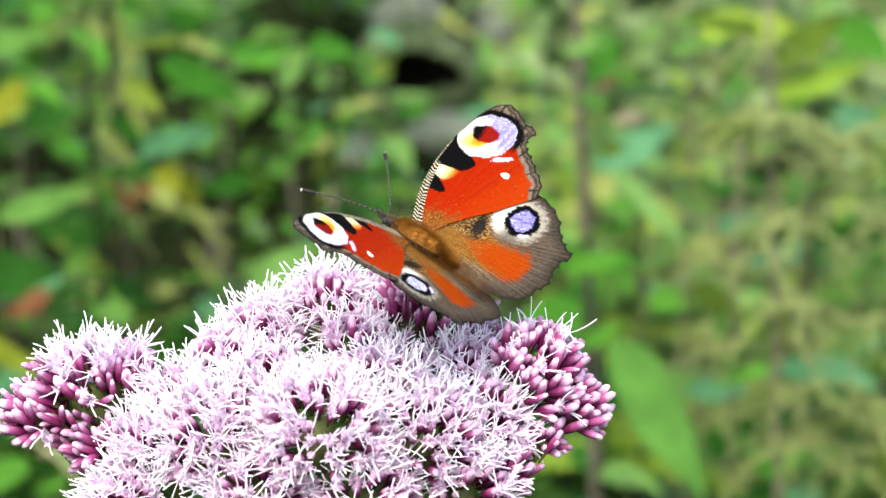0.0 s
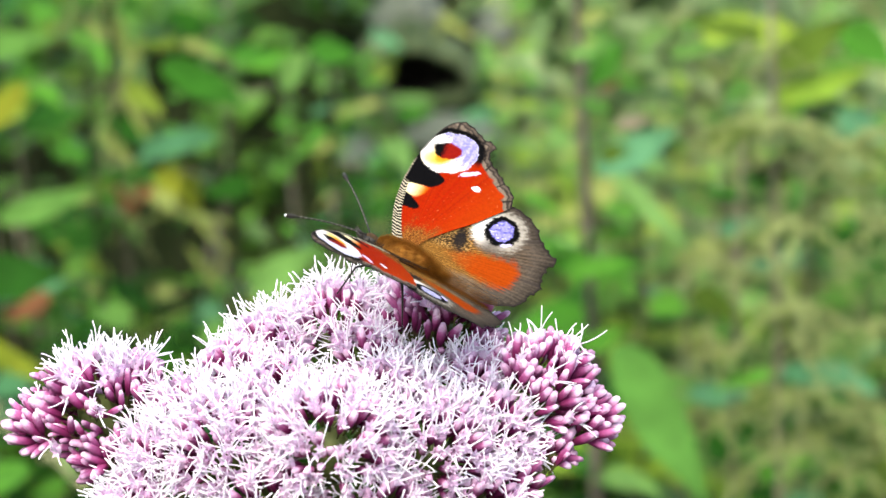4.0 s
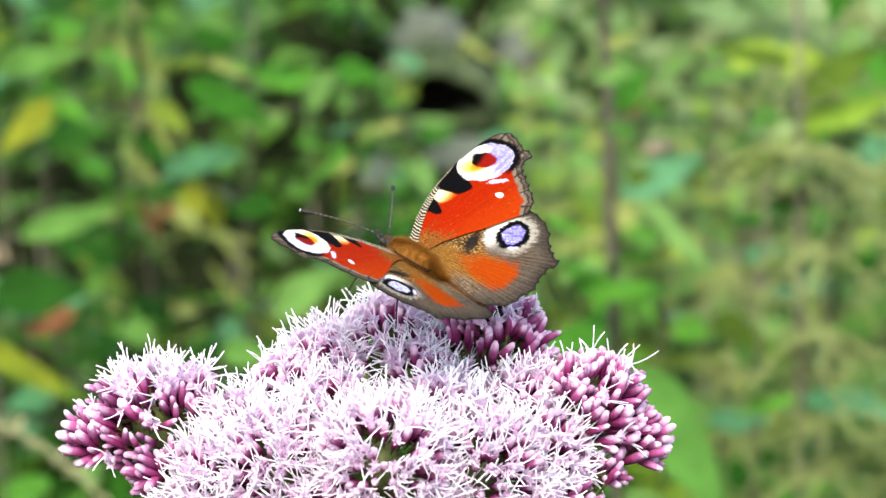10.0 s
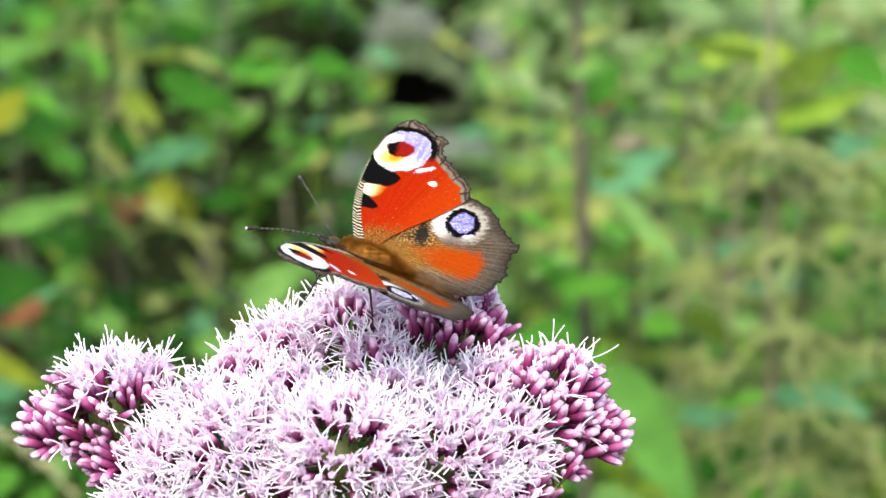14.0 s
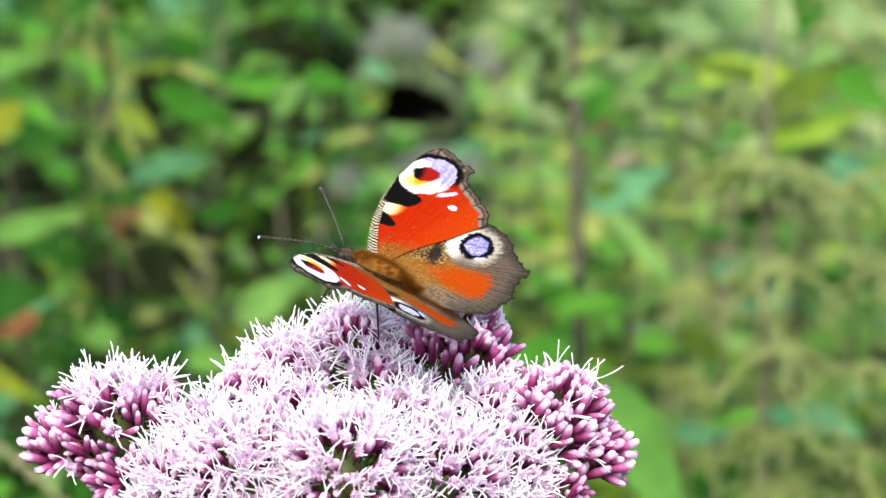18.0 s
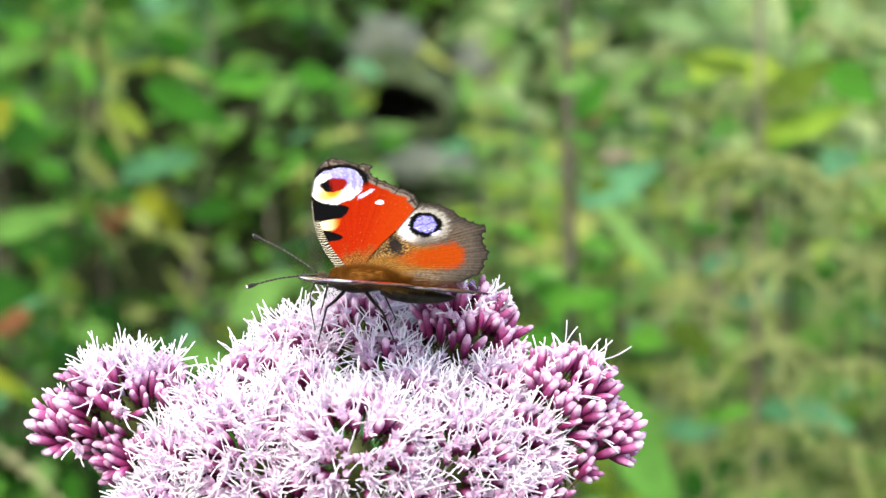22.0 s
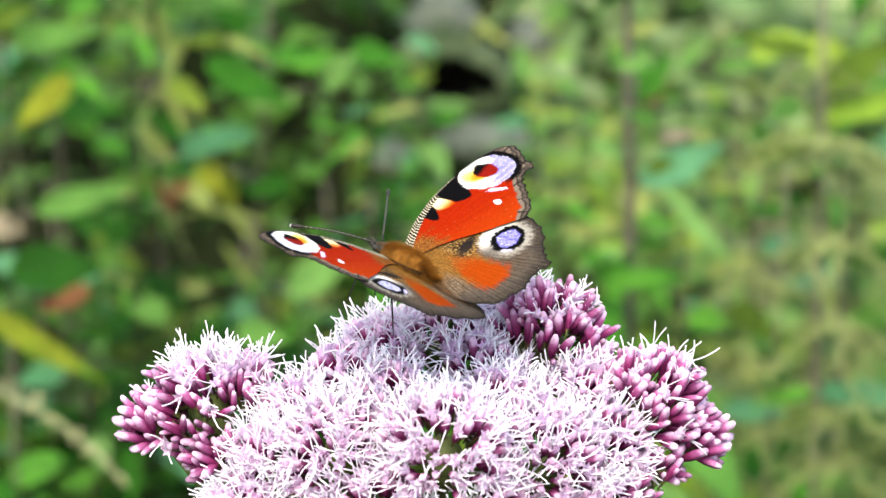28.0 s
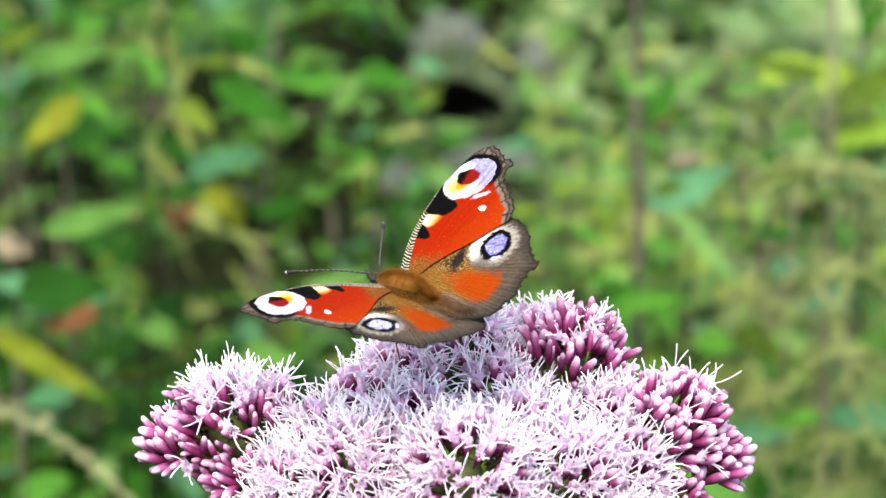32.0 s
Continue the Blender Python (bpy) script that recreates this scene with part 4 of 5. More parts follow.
tagged(flower, "hemp agrimony head with magenta buds and white thread-like styles", "flower")

# ---- the butterfly ----
butterfly = new("peacock_butterfly")
tagged(butterfly, "peacock butterfly, rust-red wings with blue eyespots, feeding on the flower", "butterfly")
MM = 0.001


def smooth(e0, e1, x):
    t = np.clip((x - e0) / (e1 - e0), 0, 1)
    return t * t * (3 - 2 * t)


def fuzz(u, v, f, seed):
    """Smooth random field from crossed waves, about -1 to 1."""
    r = np.random.RandomState(seed)
    out = np.zeros_like(u)
    for k in range(7):
        a = r.uniform(0, 6.28)
        out += np.sin((u * math.cos(a) + v * math.sin(a)) * f * r.uniform(0.6, 1.6) + r.uniform(0, 6.28))
    return out / 3.5


def grain(u, seed):
    """Scale dust: random values blurred a little, about -2 to 2."""
    g = np.random.RandomState(seed).normal(size=u.shape)
    for k in range(1):
        for a in (0, 1):
            g = (g + np.roll(g, 1, a) + np.roll(g, -1, a)) / 3
    return g / g.std()


def spline(points, n):
    """Catmull-Rom through the points, evenly in parameter."""
    p = np.array([points[0], *points, points[-1]], float)
    out = []
    for t in np.linspace(0, len(points) - 1 - 1e-9, n):
        i = int(t)
        a, b, c, d = p[i:i + 4]
        x = t - i
        out.append(0.5 * (2 * b + (c - a) * x + (2 * a - 5 * b + 4 * c - d) * x * x + (3 * b - a - 3 * c + d) * x ** 3))
    return np.array(out)


def coons(lead, trail, outer, ns, nt):
    """A patch from base to outer margin between the leading and the trailing edge."""
    a, b, o = spline(lead, ns), spline(trail, ns), spline(outer, nt)
    s, t = np.linspace(0, 1, ns)[:, None, None], np.linspace(0, 1, nt)[None, :, None]
    g = a[:, None] * (1 - t) + b[:, None] * t
    bulge = o[None] - (a[-1] * (1 - t) + b[-1] * t)
    return g + bulge * s ** 2.2, o, a


def near(u, v, line):
    d = np.full(u.shape, 1e9)
    for x, y in line:
        d = np.minimum(d, (u - x) ** 2 + (v - y) ** 2)
    return np.sqrt(d)


def disc(u, v, c, a, b, turn=0.0):
    """1 on the rim of an ellipse, less inside."""
    x, y = u - c[0], v - c[1]
    k, l = math.cos(turn), math.sin(turn)
    return np.hypot((x * k + y * l) / a, (-x * l + y * k) / b)


def poly(u, v, pts):
    """Signed distance inside a convex polygon with rounded corners."""
    d = np.zeros(u.shape)
    n = len(pts)
    area = sum(pts[i][0] * pts[(i + 1) % n][1] - pts[(i + 1) % n][0] * pts[i][1] for i in range(n))
    for i in range(n):
        (x0, y0), (x1, y1) = pts[i], pts[(i + 1) % n]
        ln = math.hypot(x1 - x0, y1 - y0)
        e = ((x1 - x0) * (v - y0) - (y1 - y0) * (u - x0)) / ln
        d += np.exp(np.clip(-2.6 * (e if area > 0 else -e), -60, 60))
    return -np.log(d + 1e-30) / 2.6 + 0.12


def lay(col, mask, c):
    m = mask[..., None]
    if np.ndim(c) == 1:
        c = np.array(c)[None, None]
    return col * (1 - m) + c * m


RED, ORANGE = (0.188, 0.0072, 0.001), (0.245, 0.030, 0.002)
BLACK, WHITE = (0.0022, 0.002, 0.0024), (0.56, 0.53, 0.50)
LILAC, BORDER, GOLD, BROWN = (0.145, 0.132, 0.46), (0.074, 0.056, 0.042), (0.215, 0.100, 0.020), (0.058, 0.026, 0.007)


def streaks(ang, f, seed):
    """Fine hairs along the veins: a random comb over the angle, 0 to 1."""
    r = np.random.RandomState(seed)
    out = np.zeros_like(ang)
    for k in range(6):
        out += np.sin(ang * f * r.uniform(0.5, 1.8) + r.uniform(0, 6.28))
    return np.clip(0.5 + out / 5.0, 0, 1)


def blended(a, b, m):
    """Colour a where m is 0, b where it is 1."""
    return np.array(a)[None, None] * (1 - m[..., None]) + np.array(b)[None, None] * m[..., None]


def forewing_colours(u, v, outer, costa, bloom):
    wu, wv = u + 0.16 * fuzz(u, v, 2.2, 1) + 0.05 * grain(u, 15), v + 0.16 * fuzz(u, v, 2.2, 2) + 0.05 * grain(u, 16)
    ang = np.arctan2(v - 2, u - 5)
    col = np.zeros(u.shape + (3,)) + np.array(RED)
    col = lay(col, smooth(-4, 5, -u - 0.25 * v + 4) * 0.5, ORANGE)
    col = lay(col, streaks(ang, 70, 17) * 0.14, ORANGE)
    vein = np.abs(np.sin(ang * 7.5 + 0.3))
    col = lay(col, smooth(0.9985, 1.0, vein) * 0.32 * smooth(4, 8, np.hypot(u - 5, v - 2)), (0.09, 0.006, 0.002))
    col = lay(col, smooth(2.4, 3.2, grain(u, 18)) * 0.6, (0.45, 0.16, 0.06))
    # golden dust and hairs at the root
    root = smooth(5.6, 2.0, np.hypot(u - 3.5, v - 2.5) + 0.8 * fuzz(u, v, 2, 3) + 0.5 * grain(u, 19))
    speck = smooth(-0.2, 1.2, grain(u, 4) + streaks(ang, 60, 20) - 0.5)
    col = lay(col, root * 0.85, blended(BROWN, GOLD, speck))
    d_out = near(u, v, outer)
    # tan margin with thin dark veins, a dark wavy line and a black rim
    edge = smooth(2.15, 1.75, d_out + 0.2 * fuzz(u, v, 3, 5) + 0.06 * grain(u, 21))
    tip = smooth(27.0, 27.8, v + 0.30 * (u - 8))
    edge = np.maximum(edge, tip)
    tone = 0.85 + 0.22 * fuzz(u, v, 3, 6) + 0.12 * grain(u, 22) + 0.75 * smooth(0.9, 1.4, d_out) * smooth(2.3, 1.7, d_out)
    col = lay(col, edge, np.array(BORDER)[None, None] * tone[..., None])
    comb = smooth(0.975, 0.998, np.abs(np.sin(np.arctan2(v - 8, u - 4) * 13 + 0.4 * fuzz(u, v, 1, 13))))
    col = lay(col, edge * comb * 0.9, (0.010, 0.008, 0.007))
    col = lay(col, edge * smooth(0.28, 0.08, np.abs(d_out - 0.95 + 0.18 * fuzz(u, v, 4, 7))) * 0.75, (0.014, 0.011, 0.010))
    col = lay(col, smooth(0.45, 0.15, d_out + 0.15 * fuzz(u, v, 5, 14)) * 0.9, (0.010, 0.009, 0.009))
    # black costal patches and the cream between them
    gap = poly(wu, wv, [(13.5, 13.2), (7.4, 13.8), (8.4, 10.8), (13, 10.4)])
    col = lay(col, smooth(-0.35, 0.35, gap), blended((0.42, 0.10, 0.006), (0.64, 0.52, 0.28), smooth(7.6, 10.4, u)))
    col = lay(col, smooth(-0.15, 0.15, poly(wu, wv, [(14.5, 21.2), (11.0, 19.4), (5.4, 18.9), (5.3, 17.2), (6.7, 14.5), (9.2, 13.3), (14.5, 12.2)])), BLACK)
    col = lay(col, smooth(-0.15, 0.15, poly(wu, wv, [(13.0, 11.4), (9.9, 11.0), (6.8, 9.7), (7.2, 8.5), (9.6, 8.1), (13, 9.0)])), BLACK)
    # the eyespot: cream below, lilac towards the margin, a red pupil with a black inner side
    turn = math.atan2(0.70, -0.71)
    e = disc(wu, wv, (8.05, 22.4), 5.45, 4.30, turn)
    along = (wu - 8.05) * -0.78 + (wv - 22.4) * 0.62
    up = (wu - 8.05) * 0.62 + (wv - 22.4) * 0.78
    ring = smooth(1.30, 1.20, e + 0.02 * grain(u, 12)) * smooth(-2.0, 0.4, up + 0.45 * along)
    col = lay(col, ring, BLACK)
    inner = smooth(1.03, 0.96, e + 0.015 * grain(u, 23))
    col = lay(col, inner, WHITE)
    comb = streaks(ang, 90, 8)
    lil = smooth(0.2, 1.8, along + 0.35 * up + 0.9 * (comb - 0.5) + 0.35 * grain(u, 9)) * smooth(1.05, 0.95, e)
    mott = 0.74 + 0.26 * smooth(-0.7, 0.5, grain(u, 10) * 0.6 + 1.2 * (comb - 0.5))
    col = lay(col, inner * lil * mott * bloom, LILAC)
    col = lay(col, inner * smooth(1.35, 0.5, disc(wu, wv, (9.4, 20.6), 3.0, 1.9, turn)), (0.62, 0.40, 0.10))
    col = lay(col, inner * smooth(1.35, 0.5, disc(wu, wv, (8.3, 21.0), 2.1, 1.3, turn)), (0.52, 0.17, 0.010))
    pupil = smooth(1.12, 0.88, disc(wu, wv, (8.5, 22.6), 2.6, 1.85, math.atan2(0.42, -0.9)))
    col = lay(col, pupil, blended((0.13, 0.005, 0.003), BLACK, smooth(8.5, 9.7, wu - 0.2 * (wv - 22.6) + 0.12 * grain(u, 24))))
    # pale spots
    col = lay(col, smooth(1.25, 0.75, disc(wu, wv, (2.5, 20.6), 1.75, 0.52, 2.42) + 0.10 * grain(u, 25)) * 0.9, (0.50, 0.42, 0.58))
    col = lay(col, smooth(1.1, 0.9, disc(wu, wv, (0.0, 18.5), 0.85, 0.5, 2.7)), (0.64, 0.62, 0.64))
    # striped leading edge: two rows of broken bars
    d_c = near(u, v, costa)
    row = smooth(0.85, 1.0, d_c)
    stripe = 0.5 + 0.5 * np.sin(v * 11.5 + 3.0 * row + 1.6 * fuzz(u, v, 2.5, 11) + d_c * (2.5 - 5.0 * row) + 0.3 * grain(u, 26))
    zebra = blended(BLACK, (0.36, 0.32, 0.23), smooth(0.55, 0.85, stripe))
    width = 2.05 - 0.07 * v
    col = lay(col, smooth(0.12, -0.12, d_c - width) * smooth(13.4, 12.6, v), zebra)
    col = lay(col, smooth(0.35, 0.2, d_c) * smooth(18.5, 17.5, v) * smooth(12, 13, v), zebra)
    col = lay(col, smooth(0.4, 0.2, d_c) * smooth(19, 21, v) * 0.85, (0.02, 0.017, 0.016))
    return col


def hindwing_colours(u, v, outer, lead, bloom):
    wu, wv = u + 0.18 * fuzz(u, v, 2.2, 21) + 0.06 * grain(u, 33), v + 0.18 * fuzz(u, v, 2.2, 22) + 0.06 * grain(u, 34)
    ang = np.arctan2(v - 2, u - 6)
    hair = streaks(ang, 150, 35)
    speck = smooth(-0.1, 1.0, grain(u, 24))
    fine = 1.3 * smooth(-0.8, 0.9, grain(u, 25)) - 0.15
    # golden hairs at the base, speckled towards the leading edge
    col = blended(BROWN, GOLD, np.clip(0.55 * hair + 0.5 * speck, 0, 1))
    upper = smooth(4.2, 6.4, v + 0.12 * u) * smooth(-7.0, -3.5, u + 0.4 * grain(u, 42))
    col = lay(col, upper * 0.9, blended((0.020, 0.013, 0.007), (0.26, 0.15, 0.05), speck))
    # grey-brown fold along the body
    col = lay(col, smooth(2.8, 1.2, np.abs(v - 0.4) + 0.12 * (u + 8) + 0.35 * fuzz(u, v, 2, 36)) * smooth(-2.0, -8.0, u) * 0.85,
              blended((0.034, 0.025, 0.016), (0.125, 0.095, 0.068), np.clip(0.5 * fine + 0.5 * hair, 0, 1)))
    col = lay(col, np.maximum(smooth(-9.0, -13.0, u + 0.25 * v + 0.5 * grain(u, 41)), smooth(-4.5, -7.5, u) * smooth(7.5, 9.0, v)) * 0.92, blended((0.030, 0.023, 0.017), (0.068, 0.053, 0.040), np.clip(0.4 * fine + 0.6 * hair, 0, 1)))
    # red band
    band = poly(wu, wv, [(1.5, 5.2), (-6.5, 3.0), (-15.0, 3.0), (-15.9, 7.0), (-13.2, 10.6), (-8.6, 8.4), (-3.0, 6.6)])
    fade = smooth(0.5, -8.5, u + 0.6 * grain(u, 28) + 1.6 * (hair - 0.5))
    col = lay(col, smooth(-0.7, 1.0, band + 0.2 * fuzz(u, v, 4, 23) + 0.15 * grain(u, 29)) * fade, np.array((0.200, 0.027, 0.002))[None, None] * (0.9 + 0.16 * hair[..., None]))
    # grey-brown margin combed along the veins
    d_out = near(u, v, outer)
    edge = smooth(4.0, 2.4, d_out + 0.5 * fuzz(u, v, 2, 26) + 1.2 * (hair - 0.5))
    tone = 0.70 + 0.25 * fine + 0.5 * hair + 0.55 * smooth(1.0, 2.6, d_out)
    col = lay(col, edge, np.array((0.032, 0.025, 0.019))[None, None] * tone[..., None])
    # pale field round the eyespot: a broad white crescent inside, grey outside
    eye = (-8.35, 13.75)
    r = disc(wu, wv, eye, 1.0, 0.94, math.atan2(0.6, -1))
    inward = ((wu - eye[0]) * 0.86 - (wv - eye[1]) * 0.50) / (r + 0.3)
    reach = (4.35 if bloom > 0.9 else 4.1) + 0.95 * smooth(-0.2, 0.9, inward)
    pale = smooth(1.0, -0.9, r - reach + 0.18 * grain(u, 30) + 0.5 * (hair - 0.5)) * (0.58 + 0.42 * smooth(-0.5, 0.6, inward))
    pale = pale * smooth(-0.97, -0.55, -(wv - eye[1]) / -(r + 0.3))
    col = lay(col, pale, blended((0.36, 0.33, 0.28), (0.60, 0.58, 0.54), smooth(-0.2, 0.8, inward)))
    col = lay(col, smooth(1.7, 0.6, disc(wu, wv, (-2.7, 8.3), 1.9, 1.1, math.atan2(4.2, 1.0)) + 0.06 * grain(u, 31)) * 0.97, (0.010, 0.008, 0.008))
    col = lay(col, smooth(3.55 if bloom > 0.9 else 4.0, 3.15, r + 0.10 * grain(u, 37)), BLACK)
    mott = 0.50 + 0.50 * smooth(-0.9, 0.1, grain(u, 27) + 1.0 * (hair - 0.5))
    blue = smooth(2.25, 1.95, r + 0.10 * grain(u, 38))
    col = lay(col, blue * mott, np.array((0.17, 0.155, 0.47)) * bloom + np.array((0.44, 0.43, 0.50)) * (1 - bloom))
    col = lay(col, blue * smooth(1.3, 2.0, grain(u, 39)) * 0.7, (0.52, 0.50, 0.66))
    col = lay(col, blue * smooth(0.16, 0.06, np.abs((wu - eye[0]) * 0.35 + (wv - eye[1]) * 0.94)) * 0.5, (0.03, 0.03, 0.08))
    col = lay(col, smooth(1.15, 0.8, disc(wu, wv, (-10.25, 11.6), 1.15, 0.36, math.atan2(0.85, -1.0))) * 0.9, (0.42, 0.38, 0.66))
    vein = smooth(0.985, 0.999, np.abs(np.sin(ang * 9 + 0.5)))
    col = lay(col, vein * smooth(5, 2.5, d_out) * 0.6, (0.025, 0.02, 0.018))
    col = lay(col, smooth(0.7, 0.2, d_out + 0.15 * fuzz(u, v, 5, 40)) * 0.85, (0.013, 0.011, 0.010))
    return col


def wing(name, side, lead, trail, outer, colours, ns, nt, lift, camber, label):
    """A thin solid wing lying flat in its own xy plane; side is 1 for the left one, -1 for the right one."""
    g, o, a = coons(lead, trail, outer, ns, nt)
    u, v = g[..., 0], g[..., 1]
    col = np.clip(colours(u, v, o, a, 1.0 if side < 0 else 0.4), 0.001, 0.95)
    r = np.hypot(u - 5, v - 2)
    ang = np.arctan2(v - 2, u - 5)
    droop = np.clip(4.5 - near(u, v, o), 0, None) ** 2 * 0.012
    z = lift - droop + camber * (np.sin(np.clip(r / 30, 0, 1) * math.pi) * 1.0) + 0.05 * np.sin(ang * 22) * np.clip(r / 20, 0, 1)
    top = np.stack([u, side * v, z], -1).reshape(-1, 3) * MM
    low = top - np.array([0, 0, 0.09 * MM])
    n = ns * nt
    idx = np.arange(n).reshape(ns, nt)
    q = np.stack([idx[:-1, :-1], idx[:-1, 1:], idx[1:, 1:], idx[1:, :-1]], -1).reshape(-1, 4)
    rim = np.concatenate([idx[0, :], idx[1:, -1], idx[-1, -2::-1], idx[-2:0:-1, 0]])
    nx = np.roll(rim, -1)
    sides_ = np.stack([rim, rim + n, nx + n, nx], -1)
    flip = side < 0
    up_faces = q[:, ::-1] if not flip else q
    down = (q if not flip else q[:, ::-1]) + n
    faces = np.concatenate([up_faces, down, sides_])
    me = mesh_of(name, np.concatenate([top, low]), faces.tolist(), ["wing", "under"], True, [0] * len(q) + [1] * (len(q) + len(sides_)))
    at = me.color_attributes.new("pattern", "FLOAT_COLOR", "POINT")
    rgba = np.ones((2 * n, 4), np.float32)
    rgba[:n, :3] = col.reshape(-1, 3)
    rgba[n:, :3] = 0.02
    at.data.foreach_set("color", rgba.ravel())
    return part(name, me, butterfly, label)


def toothed(points, amount, count, skip=0.0):
    p = spline(points, 90)
    d = np.gradient(p, axis=0)
    nrm = np.stack([d[:, 1], -d[:, 0]], -1) / (np.linalg.norm(d, axis=1)[:, None] + 1e-9)
    t = np.linspace(0, 1, 90)
    w = np.sin(math.pi * t) ** 0.5 * amount * (1 - np.abs(np.sin(t * math.pi * count))) ** 2.0
    return (p + nrm * w[:, None]).tolist()


FORE = dict(lead=[(7.2, 0.5), (9.0, 3.4), (10.8, 7.0), (12.1, 11.6), (12.7, 16.5), (12.6, 21.5), (12.0, 25.6), (10.9, 28.4), (9.0, 30.2)],
            trail=[(3.6, 1.0), (2.2, 4.6), (-0.4, 8.4), (-3.2, 12.0), (-5.6, 15.8), (-7.4, 19.0)],
            outer=toothed([(9.0, 30.2), (6.5, 29.6), (4.2, 28.8), (1.7, 28.7), (1.7, 26.3), (0.4, 24.9), (-1.5, 24.0), (-3.8, 22.7), (-6.1, 21.4), (-7.4, 19.0)], 0.55, 11))
HIND = dict(lead=[(5.0, 1.0), (2.0, 7.0), (-2.0, 13.5), (-6.0, 19.6)],
            trail=[(3.0, -1.2), (-3.0, -1.4), (-10.0, -1.2), (-15.0, 0.2)],
            outer=toothed([(-6.0, 19.6), (-9.4, 19.5), (-12.6, 18.5), (-15.4, 16.2), (-17.4, 15.0), (-19.7, 14.0), (-18.9, 12.0), (-19.2, 9.3), (-19.9, 7.5), (-19.0, 5.3), (-18.2, 2.6), (-15.0, 0.2)], 0.60, 14))
FOLD = dict(HIND, trail=[(3.0, -1.2), (-3.0, -3.2), (-9.0, -4.6), (-14.2, -4.6)], outer=HIND["outer"][:-18] + spline([HIND["outer"][-18], (-18.9, 1.0), (-17.6, -2.2), (-14.2, -4.6)], 18).tolist())
wings = {}
for word, side in (("right", -1), ("left", 1)):
    wings["fore", word] = wing("forewing", side, FORE["lead"], FORE["trail"], FORE["outer"], forewing_colours, 290, 215, 0.12, 0.5, "rust-red forewing with a yellow and lilac eyespot")
    shape = HIND if side < 0 else FOLD
    wings["hind", word] = wing("hindwing", side, shape["lead"], shape["trail"], shape["outer"], hindwing_colours, 215, 235, -0.15, 0.3, "brown and red hindwing with a blue eyespot")
forewing_right, forewing_left = wings["fore", "right"], wings["fore", "left"]
hindwing_right, hindwing_left = wings["hind", "right"], wings["hind", "left"]


def wing_pose(side, lift, sweep, twist):
    """A wing's pose on the body: raised by lift, swung forward by sweep and twisted, in degrees."""
    return pose(0.005, side * 0.0015, 0.0015, side * lift, 0, 0) @ pose(0, 0, 0, 0, twist, 0) @ pose(0, 0, 0, 0, 0, -side * sweep) @ pose(-0.005, 0, 0)


def blob(rings, sides=16):
    """A rounded body along x: rings of (x, z, half width, half height) in millimetres."""
    v, f = [], []
    for x, z, a, b in rings:
        for k in range(sides):
            t = 2 * math.pi * k / sides
            v.append((x * MM, a * math.cos(t) * MM, (z + b * math.sin(t)) * MM))
    for i in range(len(rings) - 1):
        for k in range(sides):
            a, b = i * sides + k, i * sides + (k + 1) % sides
            f.append((a, b, b + sides, a + sides))
    f.append(tuple(range(sides))[::-1])
    f.append(tuple((len(rings) - 1) * sides + k for k in range(sides)))
    return v, f


v, f = blob([(-1.5, 2.0, 0.8, 0.9), (0, 1.9, 1.9, 1.8), (2.5, 1.7, 2.4, 2.2), (5, 1.5, 2.5, 2.3), (7.5, 1.4, 2.1, 1.9), (9.2, 1.4, 1.3, 1.2), (9.8, 1.4, 0.7, 0.7)])
def two_tone(name, v, f, top):
    """A body piece whose lower half is dark."""
    mid = sum(p[2] for p in v) / len(v)
    return mesh_of(name, v, f, [top, "chitin"], True, [1 if sum(v[i][2] for i in q) / len(q) < mid + 0.0007 else 0 for q in f])


thorax = part("thorax", two_tone("thorax", v, f, "fur"), butterfly, "brown furry thorax, dark below")
v, f = blob([(0, 0.6, 1.3, 1.3), (-2, -0.1, 1.7, 1.5), (-5, -0.5, 1.8, 1.5), (-8, -0.7, 1.6, 1.3), (-10.5, -0.7, 1.3, 1.0), (-12.4, -0.6, 0.85, 0.65), (-13.6, -0.5, 0.25, 0.25)])
part("abdomen", two_tone("abdomen", v, f, "belly"), butterfly, "brown furry abdomen, dark below")
v, f = blob([(9.2, 1.4, 0.7, 0.8), (10.0, 1.4, 1.25, 1.1), (11.0, 1.4, 1.3, 1.15), (11.8, 1.3, 0.95, 0.9), (12.2, 1.2, 0.4, 0.4)])
head = part("head", two_tone("head", v, f, "head_fur"), butterfly, "small dark head")
